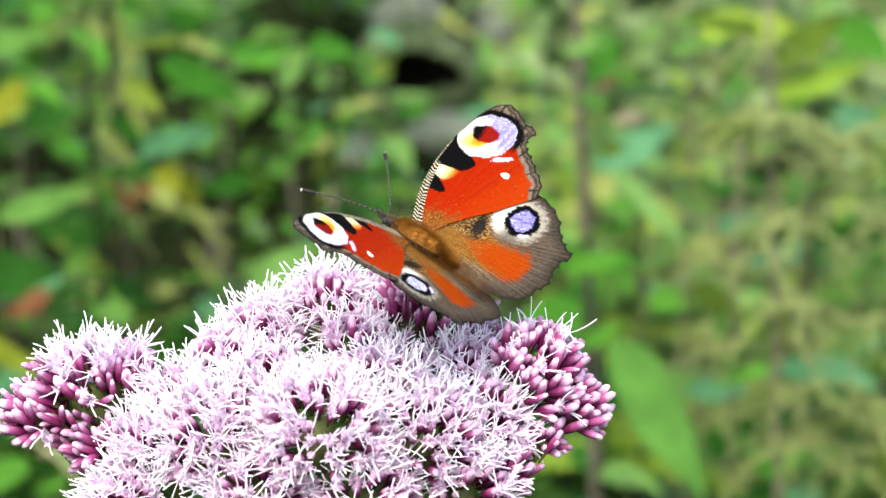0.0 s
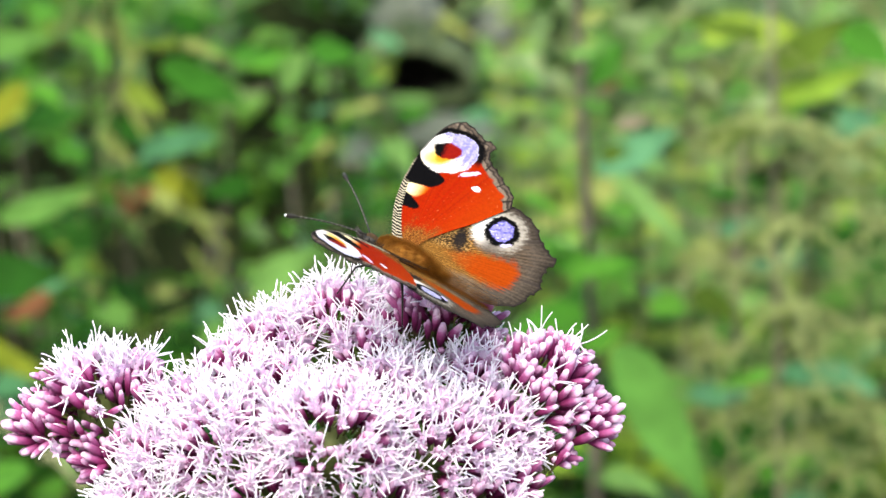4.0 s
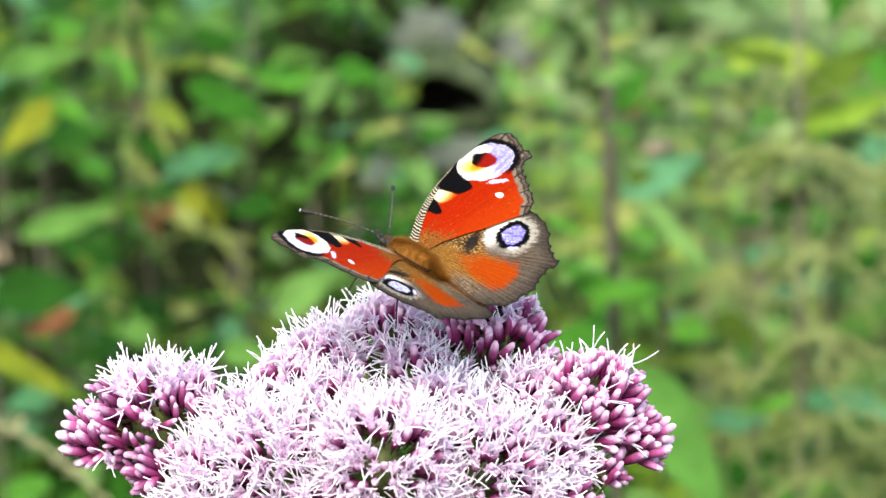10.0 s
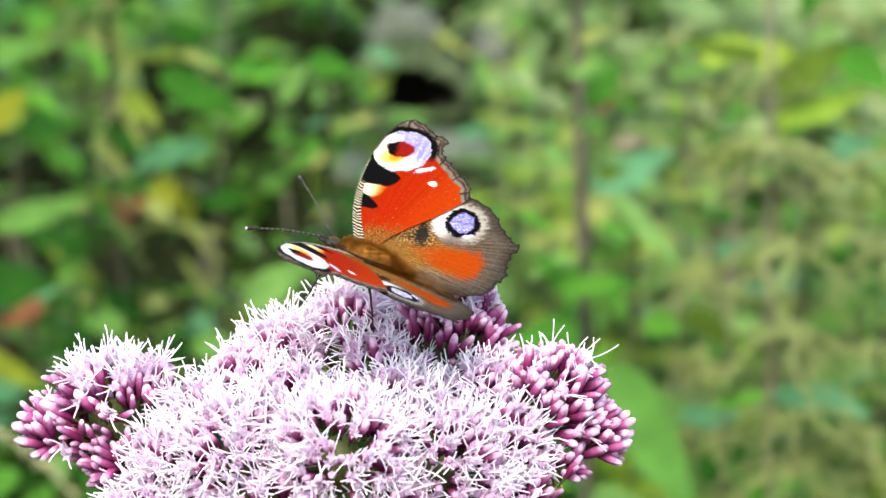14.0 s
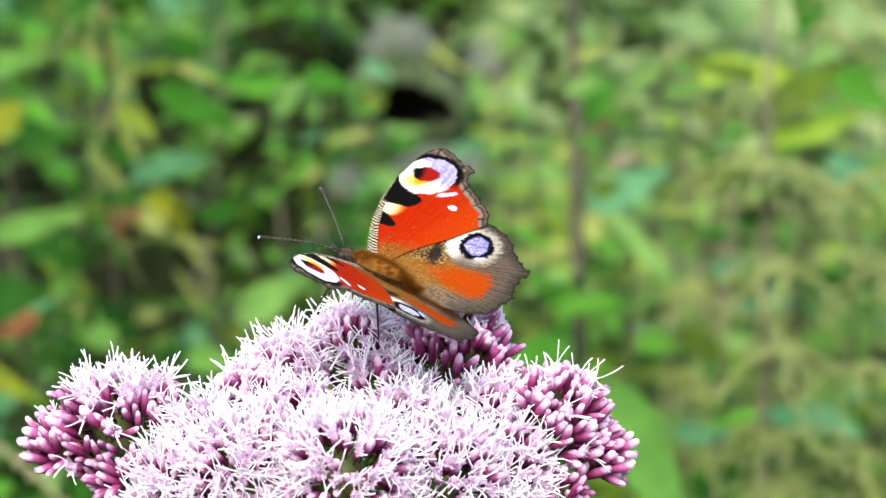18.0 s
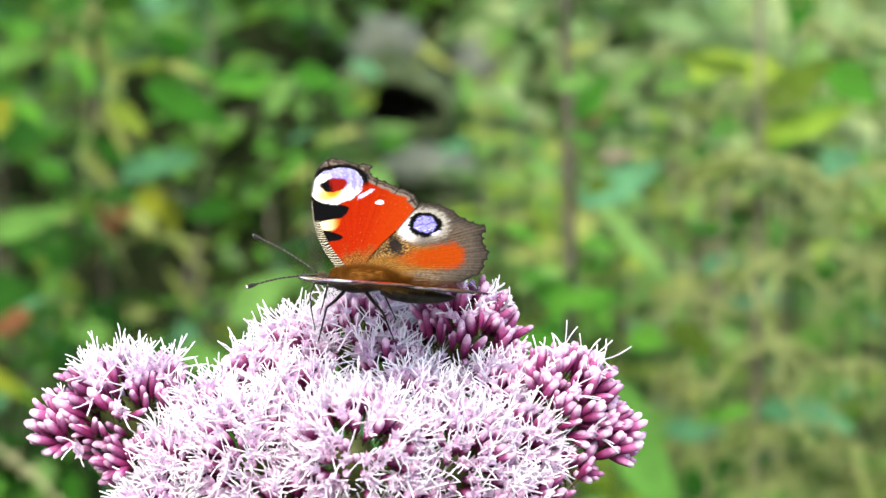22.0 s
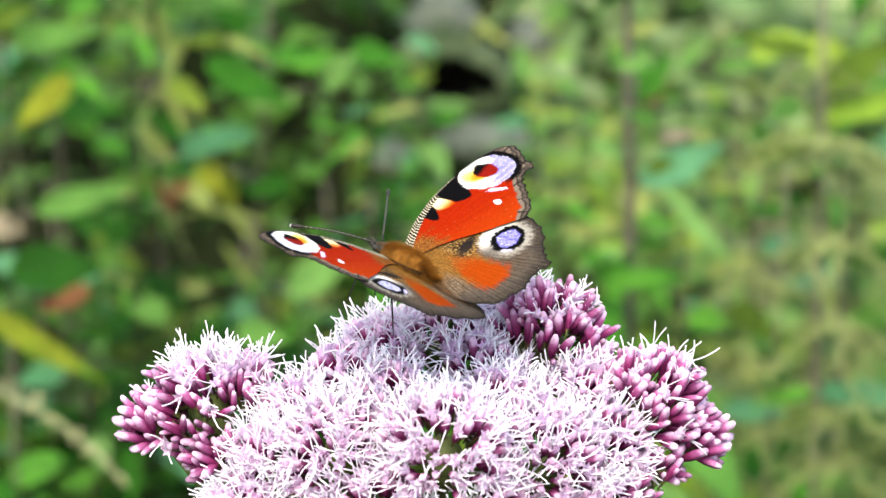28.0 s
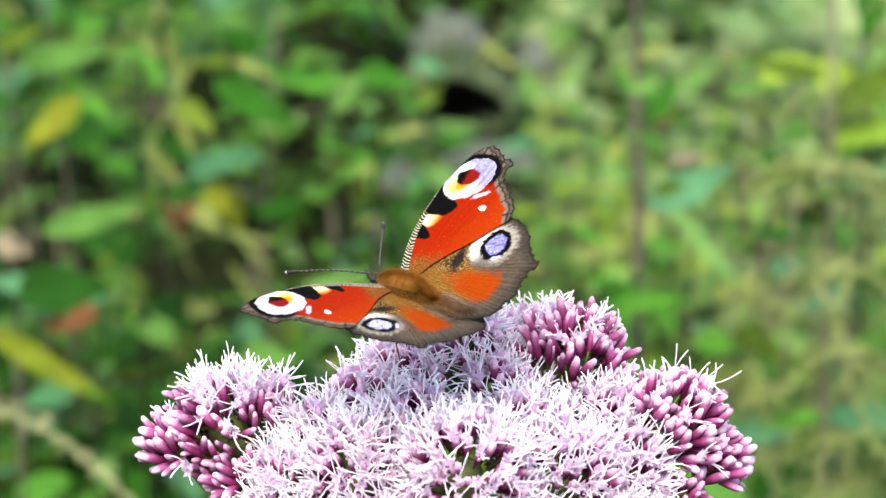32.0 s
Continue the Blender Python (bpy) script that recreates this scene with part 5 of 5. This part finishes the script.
for side in (-1, 1):
    v, f = blob([(-0.75, 0, 0.15, 0.15), (-0.5, 0, 0.5, 0.5), (0, 0, 0.72, 0.72), (0.5, 0, 0.5, 0.5), (0.75, 0, 0.15, 0.15)], 12)
    part("eye", mesh_of("eye", v, f, ["chitin"]), head, "round dark eye", pose(0.0110, side * 0.0011, 0.0015))
    s = Soup()
    s.tube([(0.0118, side * 0.0004, 0.001), (0.0130, side * 0.0005, 0.0012), (0.0142, side * 0.0004, 0.0022)], [0.0003, 0.00042, 0.0001], 6)
    part("palp", s.mesh("palp", ["chitin"]), head)
    s = Soup()
    z1 = 0.0026 if side > 0 else 0.0050
    pts, rad = [], []
    for i in range(49):
        t = i / 48
        pts.append((0.0116 + 0.0121 * t, side * (0.0007 + 0.0104 * t), 0.0022 + (z1 - 0.0022) * t + 0.0006 * math.sin(math.pi * t)))
        rad.append((0.00019 if i % 2 else 0.00015) if t < 0.86 else 0.00017 + 0.00028 * math.sin(math.pi * (t - 0.86) / 0.17))
    s.tube(pts, rad, 6)
    rings = [1 if 4 < k // 6 < 40 and (k // 6) % 3 == 0 else 0 for k in range(len(s.f))]
    antenna = part("antenna", mesh_of("antenna", s.v, s.f, ["chitin", "ring"], True, rings), head, "thin dark clubbed antenna with pale rings")
    v, f = lathe([(-0.0003, 0.0001), (-0.0001, 0.00022), (0.00015, 0.00022), (0.0003, 0.00008)], 8)
    part("antenna_tip", mesh_of("antenna_tip", v, f, ["style"]), head, "whitish antenna tip", Matrix.Translation(pts[-1]))
s = Soup()
s.tube([(0.0119, 0, 0.0005), (0.0126, 0, -0.002), (0.0120, 0, -0.0055), (0.0112, 0, -0.0085)], [0.00016, 0.00014, 0.00012, 0.0001], 6)
part("proboscis", s.mesh("proboscis", ["chitin"]), head, "thin feeding tube reaching into a floret")
for side in (-1, 1):
    for x, kx, fx in ((6.5, 9.5, 10.5), (2.5, -0.5, -3.5)):
        s = Soup()
        s.tube([(x * MM, side * 1.2 * MM, -0.3 * MM), ((x + kx) * 0.5 * MM, side * 4.0 * MM, -1.2 * MM), (kx * MM, side * 6.0 * MM, -2.0 * MM),
                ((kx + fx) * 0.5 * MM, side * 6.6 * MM, -5.0 * MM), (fx * MM, side * 7.2 * MM, -8.0 * MM)], [0.00036, 0.0003, 0.00022, 0.00016, 0.0001], 6)
        part("leg", s.mesh("leg", ["chitin"]), butterfly, "thin dark leg")
# short fur on the thorax and the wing roots
s = Soup()
for i in range(9000):
    a, x = rnd.uniform(-0.2, math.pi + 0.2), rnd.uniform(-4.5, 9.5)
    w = 2.35 * math.sqrt(max(0.05, 1 - ((x - 3.6) / 6.6) ** 2))
    p = Vector((x, w * math.cos(a), 1.6 + 0.92 * w * math.sin(a)))
    d = Vector((-0.9 + rnd.gauss(0, 0.3), math.cos(a) * 0.5 + rnd.gauss(0, 0.2), math.sin(a) * 0.5 + rnd.gauss(0, 0.2))).normalized()
    e = p + d * rnd.uniform(0.9, 2.6)
    k = d.orthogonal().normalized() * 0.024
    s.add([(p + k) * MM, (p - k) * MM, e * MM], [(0, 1, 2)])
part("fur", s.mesh("fur", ["fur"], False), thorax, "soft brown hairs", kind="stuff")
s = Soup()
for i in range(2200):
    x, side = rnd.uniform(-14, 2), rnd.choice((-1, 1))
    y = side * abs(rnd.gauss(0, 1.6))
    p = Vector((x, y, 1.55 + 0.28 * abs(y) + 0.02 * x))
    d = Vector((-1.0, side * rnd.uniform(-0.1, 0.5), rnd.uniform(-0.05, 0.18))).normalized()
    e = p + d * rnd.uniform(1.0, 2.6)
    k = d.orthogonal().normalized() * 0.028
    s.add([(p + k) * MM, (p - k) * MM, e * MM], [(0, 1, 2)])
part("fur", s.mesh("fur", ["fur"], False), thorax, "long brown hairs along the abdomen", kind="stuff")


def motions():
    walk(butterfly, [
        (0, pose(-0.00334, -0.00286, 1.21635, 0.2, -23.1, 141.1)),
        (0.5, pose(-0.00327, -0.00272, 1.21611, -0.6, -22.5, 142.1)),
        (1, pose(-0.00346, -0.00281, 1.21615, -1.6, -20.8, 143.4)),
        (1.5, pose(-0.00395, -0.00206, 1.21515, -0.6, -20.2, 150.7)),
        (2, pose(-0.00482, -0.00313, 1.21540, 0.3, -19.7, 157.9)),
        (2.5, pose(-0.00546, -0.00202, 1.21457, 1.4, -18.9, 156.9)),
        (3, pose(-0.00548, 0.00140, 1.21346, 4.7, -19.9, 152.0)),
        (3.5, pose(-0.00602, -0.00140, 1.21468, 1.6, -23.4, 154.4)),
        (5.5, pose(-0.01114, 0.00082, 1.21506, 0.9, -15.9, 157.9)),
        (6, pose(-0.01115, 0.00047, 1.21506, 0.1, -15.9, 158.2)),
        (6.5, pose(-0.01125, 0.00145, 1.21487, 0.9, -16.8, 158.1)),
        (7, pose(-0.01137, 0.00243, 1.21463, 1.3, -15.5, 153.1)),
        (7.5, pose(-0.01182, 0.00179, 1.21485, 1.2, -14.6, 150.1)),
        (8, pose(-0.01261, 0.00077, 1.21579, 0.4, -11.6, 144.7)),
        (8.5, pose(-0.01231, 0.00109, 1.21597, 0.0, -15.6, 142.8)),
        (9, pose(-0.01338, 0.00035, 1.21587, -1.2, -15.5, 148.1)),
        (9.5, pose(-0.01677, 0.00193, 1.21634, 1.5, -13.6, 140.9)),
        (10, pose(-0.01621, 0.00102, 1.21726, 4.0, -14.9, 132.3)),
        (10.5, pose(-0.01593, 0.00246, 1.21669, 4.1, -16.3, 131.7)),
        (11, pose(-0.01578, 0.00120, 1.21723, 4.8, -15.5, 131.4)),
        (11.5, pose(-0.01552, 0.00137, 1.21721, 2.0, -16.4, 132.2)),
        (12, pose(-0.01621, -0.00050, 1.21801, -2.2, -11.2, 143.0)),
        (12.5, pose(-0.01560, 0.00083, 1.21647, -0.4, -14.3, 159.6)),
        (13, pose(-0.01600, -0.00299, 1.21761, -3.4, -17.3, 163.3)),
        (13.5, pose(-0.01601, -0.00242, 1.21736, -3.8, -17.6, 162.0)),
        (15.5, pose(-0.01598, 0.00400, 1.21577, -4.8, -18.5, 160.5)),
        (16, pose(-0.01594, 0.00335, 1.21592, -5.1, -17.9, 160.2)),
        (16.5, pose(-0.01562, 0.00581, 1.21573, -3.9, -19.2, 157.0)),
        (17, pose(-0.01539, 0.00687, 1.21541, -4.2, -19.2, 155.8)),
        (17.5, pose(-0.01541, 0.00654, 1.21534, -4.5, -18.3, 155.6)),
        (18, pose(-0.01547, 0.00619, 1.21557, -4.7, -18.7, 155.9)),
        (18.5, pose(-0.01577, 0.00549, 1.21557, -5.3, -17.5, 156.7)),
        (19, pose(-0.01548, 0.00557, 1.21575, -4.7, -18.7, 156.6)),
        (19.5, pose(-0.01486, 0.00433, 1.21633, -5.3, -17.9, 160.1)),
        (20, pose(-0.01632, 0.00180, 1.21540, -5.9, -12.7, 164.7)),
        (20.5, pose(-0.01650, 0.00268, 1.21572, -4.5, -13.8, 164.5)),
        (21, pose(-0.01901, 0.00148, 1.21353, -8.6, 0.1, 170.6)),
        (21.5, pose(-0.02005, -0.00242, 1.21520, -3.1, -4.1, 182.9)),
        (22, pose(-0.01893, -0.00216, 1.21406, -0.5, -2.8, 181.2)),
        (22.5, pose(-0.02036, -0.00113, 1.21284, 1.5, -6.1, 179.3)),
        (23, pose(-0.02075, -0.00144, 1.21279, 1.4, -8.3, 179.7)),
        (23.5, pose(-0.02174, -0.00268, 1.21308, 1.3, -7.3, 180.3)),
        (24, pose(-0.02301, -0.00119, 1.21316, 3.2, -11.9, 175.0)),
        (24.5, pose(-0.02487, -0.00100, 1.21398, 1.5, -13.5, 172.9)),
        (26.5, pose(-0.02773, -0.00456, 1.21594, -1.1, -9.6, 140.8)),
        (27, pose(-0.02809, -0.00612, 1.21608, -1.2, -4.9, 133.7)),
        (27.5, pose(-0.02826, -0.00461, 1.21633, -1.0, -10.5, 132.7)),
        (28, pose(-0.02815, -0.00576, 1.21690, -2.2, -9.1, 130.4)),
        (28.5, pose(-0.02800, -0.00829, 1.21807, -4.9, -9.9, 128.5)),
        (29, pose(-0.02846, -0.01040, 1.21878, -7.5, -8.5, 128.2)),
        (29.5, pose(-0.02885, -0.01141, 1.21949, -8.9, -9.0, 127.6)),
        (30, pose(-0.02897, -0.01231, 1.21988, -10.0, -9.7, 128.6)),
        (30.5, pose(-0.02972, -0.01353, 1.21956, -12.2, -4.3, 130.0)),
        (31, pose(-0.03156, -0.01467, 1.21961, -13.8, 0.6, 126.5)),
        (31.5, pose(-0.03117, -0.01346, 1.21919, -13.4, 5.7, 126.9)),
        (32, pose(-0.03219, -0.01145, 1.21861, -8.8, 0.7, 128.7)),
    ])
    beat_right = [
        (0, wing_pose(-1, 43.3, 0.3, -2.5)),
        (0.5, wing_pose(-1, 44.3, -0.1, -2.4)),
        (1, wing_pose(-1, 44.5, -1.1, -2.6)),
        (1.5, wing_pose(-1, 41.7, 2.6, -3.7)),
        (2, wing_pose(-1, 34.5, 2.7, -4.4)),
        (2.5, wing_pose(-1, 38.0, 2.4, -3.6)),
        (3, wing_pose(-1, 36.3, 4.7, -3.5)),
        (3.5, wing_pose(-1, 34.7, 2.4, -4.4)),
        (5.5, wing_pose(-1, 57.1, 1.3, -2.1)),
        (6, wing_pose(-1, 55.9, 1.4, -1.9)),
        (6.5, wing_pose(-1, 57.7, 1.3, -1.9)),
        (7, wing_pose(-1, 53.0, 1.0, -0.9)),
        (7.5, wing_pose(-1, 50.0, 1.0, -0.5)),
        (8, wing_pose(-1, 46.8, -0.1, 0.6)),
        (8.5, wing_pose(-1, 46.5, -0.1, 1.2)),
        (9, wing_pose(-1, 51.8, -0.6, -0.3)),
        (9.5, wing_pose(-1, 42.1, 0.8, 1.4)),
        (10, wing_pose(-1, 42.6, 1.2, 0.1)),
        (10.5, wing_pose(-1, 43.7, 1.7, -0.0)),
        (11, wing_pose(-1, 44.4, 1.4, -0.3)),
        (11.5, wing_pose(-1, 41.8, 0.5, 0.1)),
        (12, wing_pose(-1, 39.6, -4.9, -0.7)),
        (12.5, wing_pose(-1, 27.3, 5.1, -3.2)),
        (13, wing_pose(-1, 34.5, 1.7, -3.3)),
        (13.5, wing_pose(-1, 34.7, 1.8, -3.0)),
        (15.5, wing_pose(-1, 32.8, -0.9, -0.1)),
        (16, wing_pose(-1, 32.2, -1.3, 0.3)),
        (16.5, wing_pose(-1, 31.6, -0.4, 1.8)),
        (17, wing_pose(-1, 30.0, -1.0, 2.0)),
        (17.5, wing_pose(-1, 29.5, -1.3, 2.2)),
        (18, wing_pose(-1, 29.1, -1.4, 2.3)),
        (18.5, wing_pose(-1, 30.7, -1.8, 2.4)),
        (19, wing_pose(-1, 31.2, -0.8, 2.0)),
        (19.5, wing_pose(-1, 30.3, -1.2, 1.1)),
        (20, wing_pose(-1, 33.5, -1.6, 1.3)),
        (20.5, wing_pose(-1, 34.2, -3.0, 0.6)),
        (21, wing_pose(-1, 46.1, -2.0, 0.9)),
        (21.3, wing_pose(-1, 43.0, 0.5, 0.2)),
        (21.5, wing_pose(-1, 25.2, 1.7, -0.5)),
        (21.7, wing_pose(-1, 32.0, 2.2, -0.4)),
        (21.9, wing_pose(-1, 33.0, 4.6, -0.4)),
        (22, wing_pose(-1, 29.6, 2.8, -0.2)),
        (22.2, wing_pose(-1, 28.5, 3.0, 0.0)),
        (22.4, wing_pose(-1, 37.0, 3.5, 0.4)),
        (22.6, wing_pose(-1, 38.0, 4.5, 0.5)),
        (22.8, wing_pose(-1, 27.0, 3.3, 1.2)),
        (23, wing_pose(-1, 26.1, 3.1, 1.5)),
        (23.5, wing_pose(-1, 30.1, 1.3, 1.5)),
        (24, wing_pose(-1, 29.0, 2.4, 1.7)),
        (24.5, wing_pose(-1, 29.8, -0.6, 0.3)),
        (26.5, wing_pose(-1, 35.4, -1.1, 1.3)),
        (27, wing_pose(-1, 32.5, -0.7, 0.4)),
        (27.5, wing_pose(-1, 29.8, -1.3, 2.8)),
        (28, wing_pose(-1, 31.9, -1.2, 2.0)),
        (28.5, wing_pose(-1, 30.8, -3.0, 0.1)),
        (29, wing_pose(-1, 33.6, -4.4, 0.0)),
        (29.5, wing_pose(-1, 41.3, -4.9, 0.3)),
        (30, wing_pose(-1, 38.2, -5.7, -0.3)),
        (30.5, wing_pose(-1, 35.9, -5.8, -0.9)),
        (31, wing_pose(-1, 38.2, -7.0, -0.6)),
        (31.5, wing_pose(-1, 37.3, -8.5, 0.4)),
        (32, wing_pose(-1, 37.7, -3.6, -0.6)),
    ]
    walk(forewing_right, beat_right)
    walk(hindwing_right, beat_right)
    beat_left = [
        (0, wing_pose(1, 14.9, 1.0, -1.9)),
        (0.5, wing_pose(1, 14.7, 1.0, -2.4)),
        (1, wing_pose(1, 15.4, 1.6, -3.0)),
        (1.5, wing_pose(1, 9.1, 1.6, -0.4)),
        (2, wing_pose(1, 17.9, 2.2, -0.9)),
        (2.5, wing_pose(1, 18.7, 2.2, -0.4)),
        (3, wing_pose(1, 21.8, 2.4, 3.2)),
        (3.5, wing_pose(1, 18.4, 2.9, -1.5)),
        (5.5, wing_pose(1, 16.2, 1.1, 0.3)),
        (6, wing_pose(1, 16.3, 1.0, 0.5)),
        (6.5, wing_pose(1, 14.4, 0.4, 0.4)),
        (7, wing_pose(1, 18.8, 0.8, 0.6)),
        (7.5, wing_pose(1, 18.8, 0.0, 0.3)),
        (8, wing_pose(1, 18.7, -0.5, 0.4)),
        (8.5, wing_pose(1, 15.8, -1.2, -0.1)),
        (9, wing_pose(1, 14.2, -1.0, -0.4)),
        (9.5, wing_pose(1, 10.0, -1.1, 0.4)),
        (10, wing_pose(1, 12.0, -1.0, 1.5)),
        (10.5, wing_pose(1, 12.8, -0.9, 1.0)),
        (11, wing_pose(1, 11.2, -0.9, 1.4)),
        (11.5, wing_pose(1, 12.1, 0.1, -0.8)),
        (12, wing_pose(1, 17.4, 2.2, -3.9)),
        (12.3, wing_pose(1, 15.5, 2.2, -2.2)),
        (12.5, wing_pose(1, 26.5, 2.2, -1.4)),
        (12.7, wing_pose(1, 17.0, 2.6, -0.8)),
        (13, wing_pose(1, 14.3, 3.1, -0.2)),
        (13.5, wing_pose(1, 16.1, 2.8, -0.1)),
        (15.5, wing_pose(1, 18.0, -1.4, -0.7)),
        (16, wing_pose(1, 18.3, -1.2, -0.5)),
        (16.5, wing_pose(1, 18.8, -2.1, -0.6)),
        (17, wing_pose(1, 19.4, -2.4, -1.3)),
        (17.5, wing_pose(1, 19.5, -2.1, -1.1)),
        (18, wing_pose(1, 19.4, -2.4, -1.3)),
        (18.5, wing_pose(1, 18.7, -2.5, -1.5)),
        (19, wing_pose(1, 18.5, -1.9, -0.9)),
        (19.5, wing_pose(1, 19.4, -2.2, -1.4)),
        (20, wing_pose(1, 13.0, -1.5, -0.9)),
        (20.5, wing_pose(1, 12.0, -1.5, -1.2)),
        (21, wing_pose(1, 2.8, -0.1, -2.6)),
        (21.3, wing_pose(1, 15.0, -0.0, -1.5)),
        (21.5, wing_pose(1, 10.4, -0.0, -0.8)),
        (21.7, wing_pose(1, 13.0, 2.5, -0.4)),
        (21.9, wing_pose(1, 21.5, 5.0, 0.0)),
        (22, wing_pose(1, 18.0, 5.9, 0.2)),
        (22.2, wing_pose(1, 12.5, 4.5, 0.3)),
        (22.4, wing_pose(1, 17.0, 3.6, 0.5)),
        (22.6, wing_pose(1, 21.5, 3.5, 0.7)),
        (22.8, wing_pose(1, 11.0, 4.2, 1.3)),
        (23, wing_pose(1, 11.7, 4.5, 1.7)),
        (23.5, wing_pose(1, 13.0, 0.0, 1.1)),
        (24, wing_pose(1, 14.3, 3.4, 1.6)),
        (24.5, wing_pose(1, 14.3, 0.0, 0.8)),
        (26.5, wing_pose(1, 15.9, -2.4, -0.1)),
        (27, wing_pose(1, 22.8, -2.3, -0.1)),
        (27.5, wing_pose(1, 15.7, -3.3, 0.4)),
        (28, wing_pose(1, 19.5, -2.2, 0.4)),
        (28.5, wing_pose(1, 15.9, -0.4, -1.0)),
        (29, wing_pose(1, 12.2, -0.1, -2.0)),
        (29.5, wing_pose(1, 17.0, 0.0, -2.7)),
        (30, wing_pose(1, 14.0, -0.5, -3.0)),
        (30.5, wing_pose(1, 9.8, -0.8, -3.6)),
        (31, wing_pose(1, 10.6, -0.9, -4.7)),
        (31.5, wing_pose(1, 14.6, 0.7, -5.0)),
        (32, wing_pose(1, 9.6, -3.5, -2.8)),
    ]
    walk(forewing_left, beat_left)
    walk(hindwing_left, [(t, m @ pose(0, 0, 0, 4 if t in (12.5, 21.9, 22.6) else 0)) for t, m in beat_left])


motions()
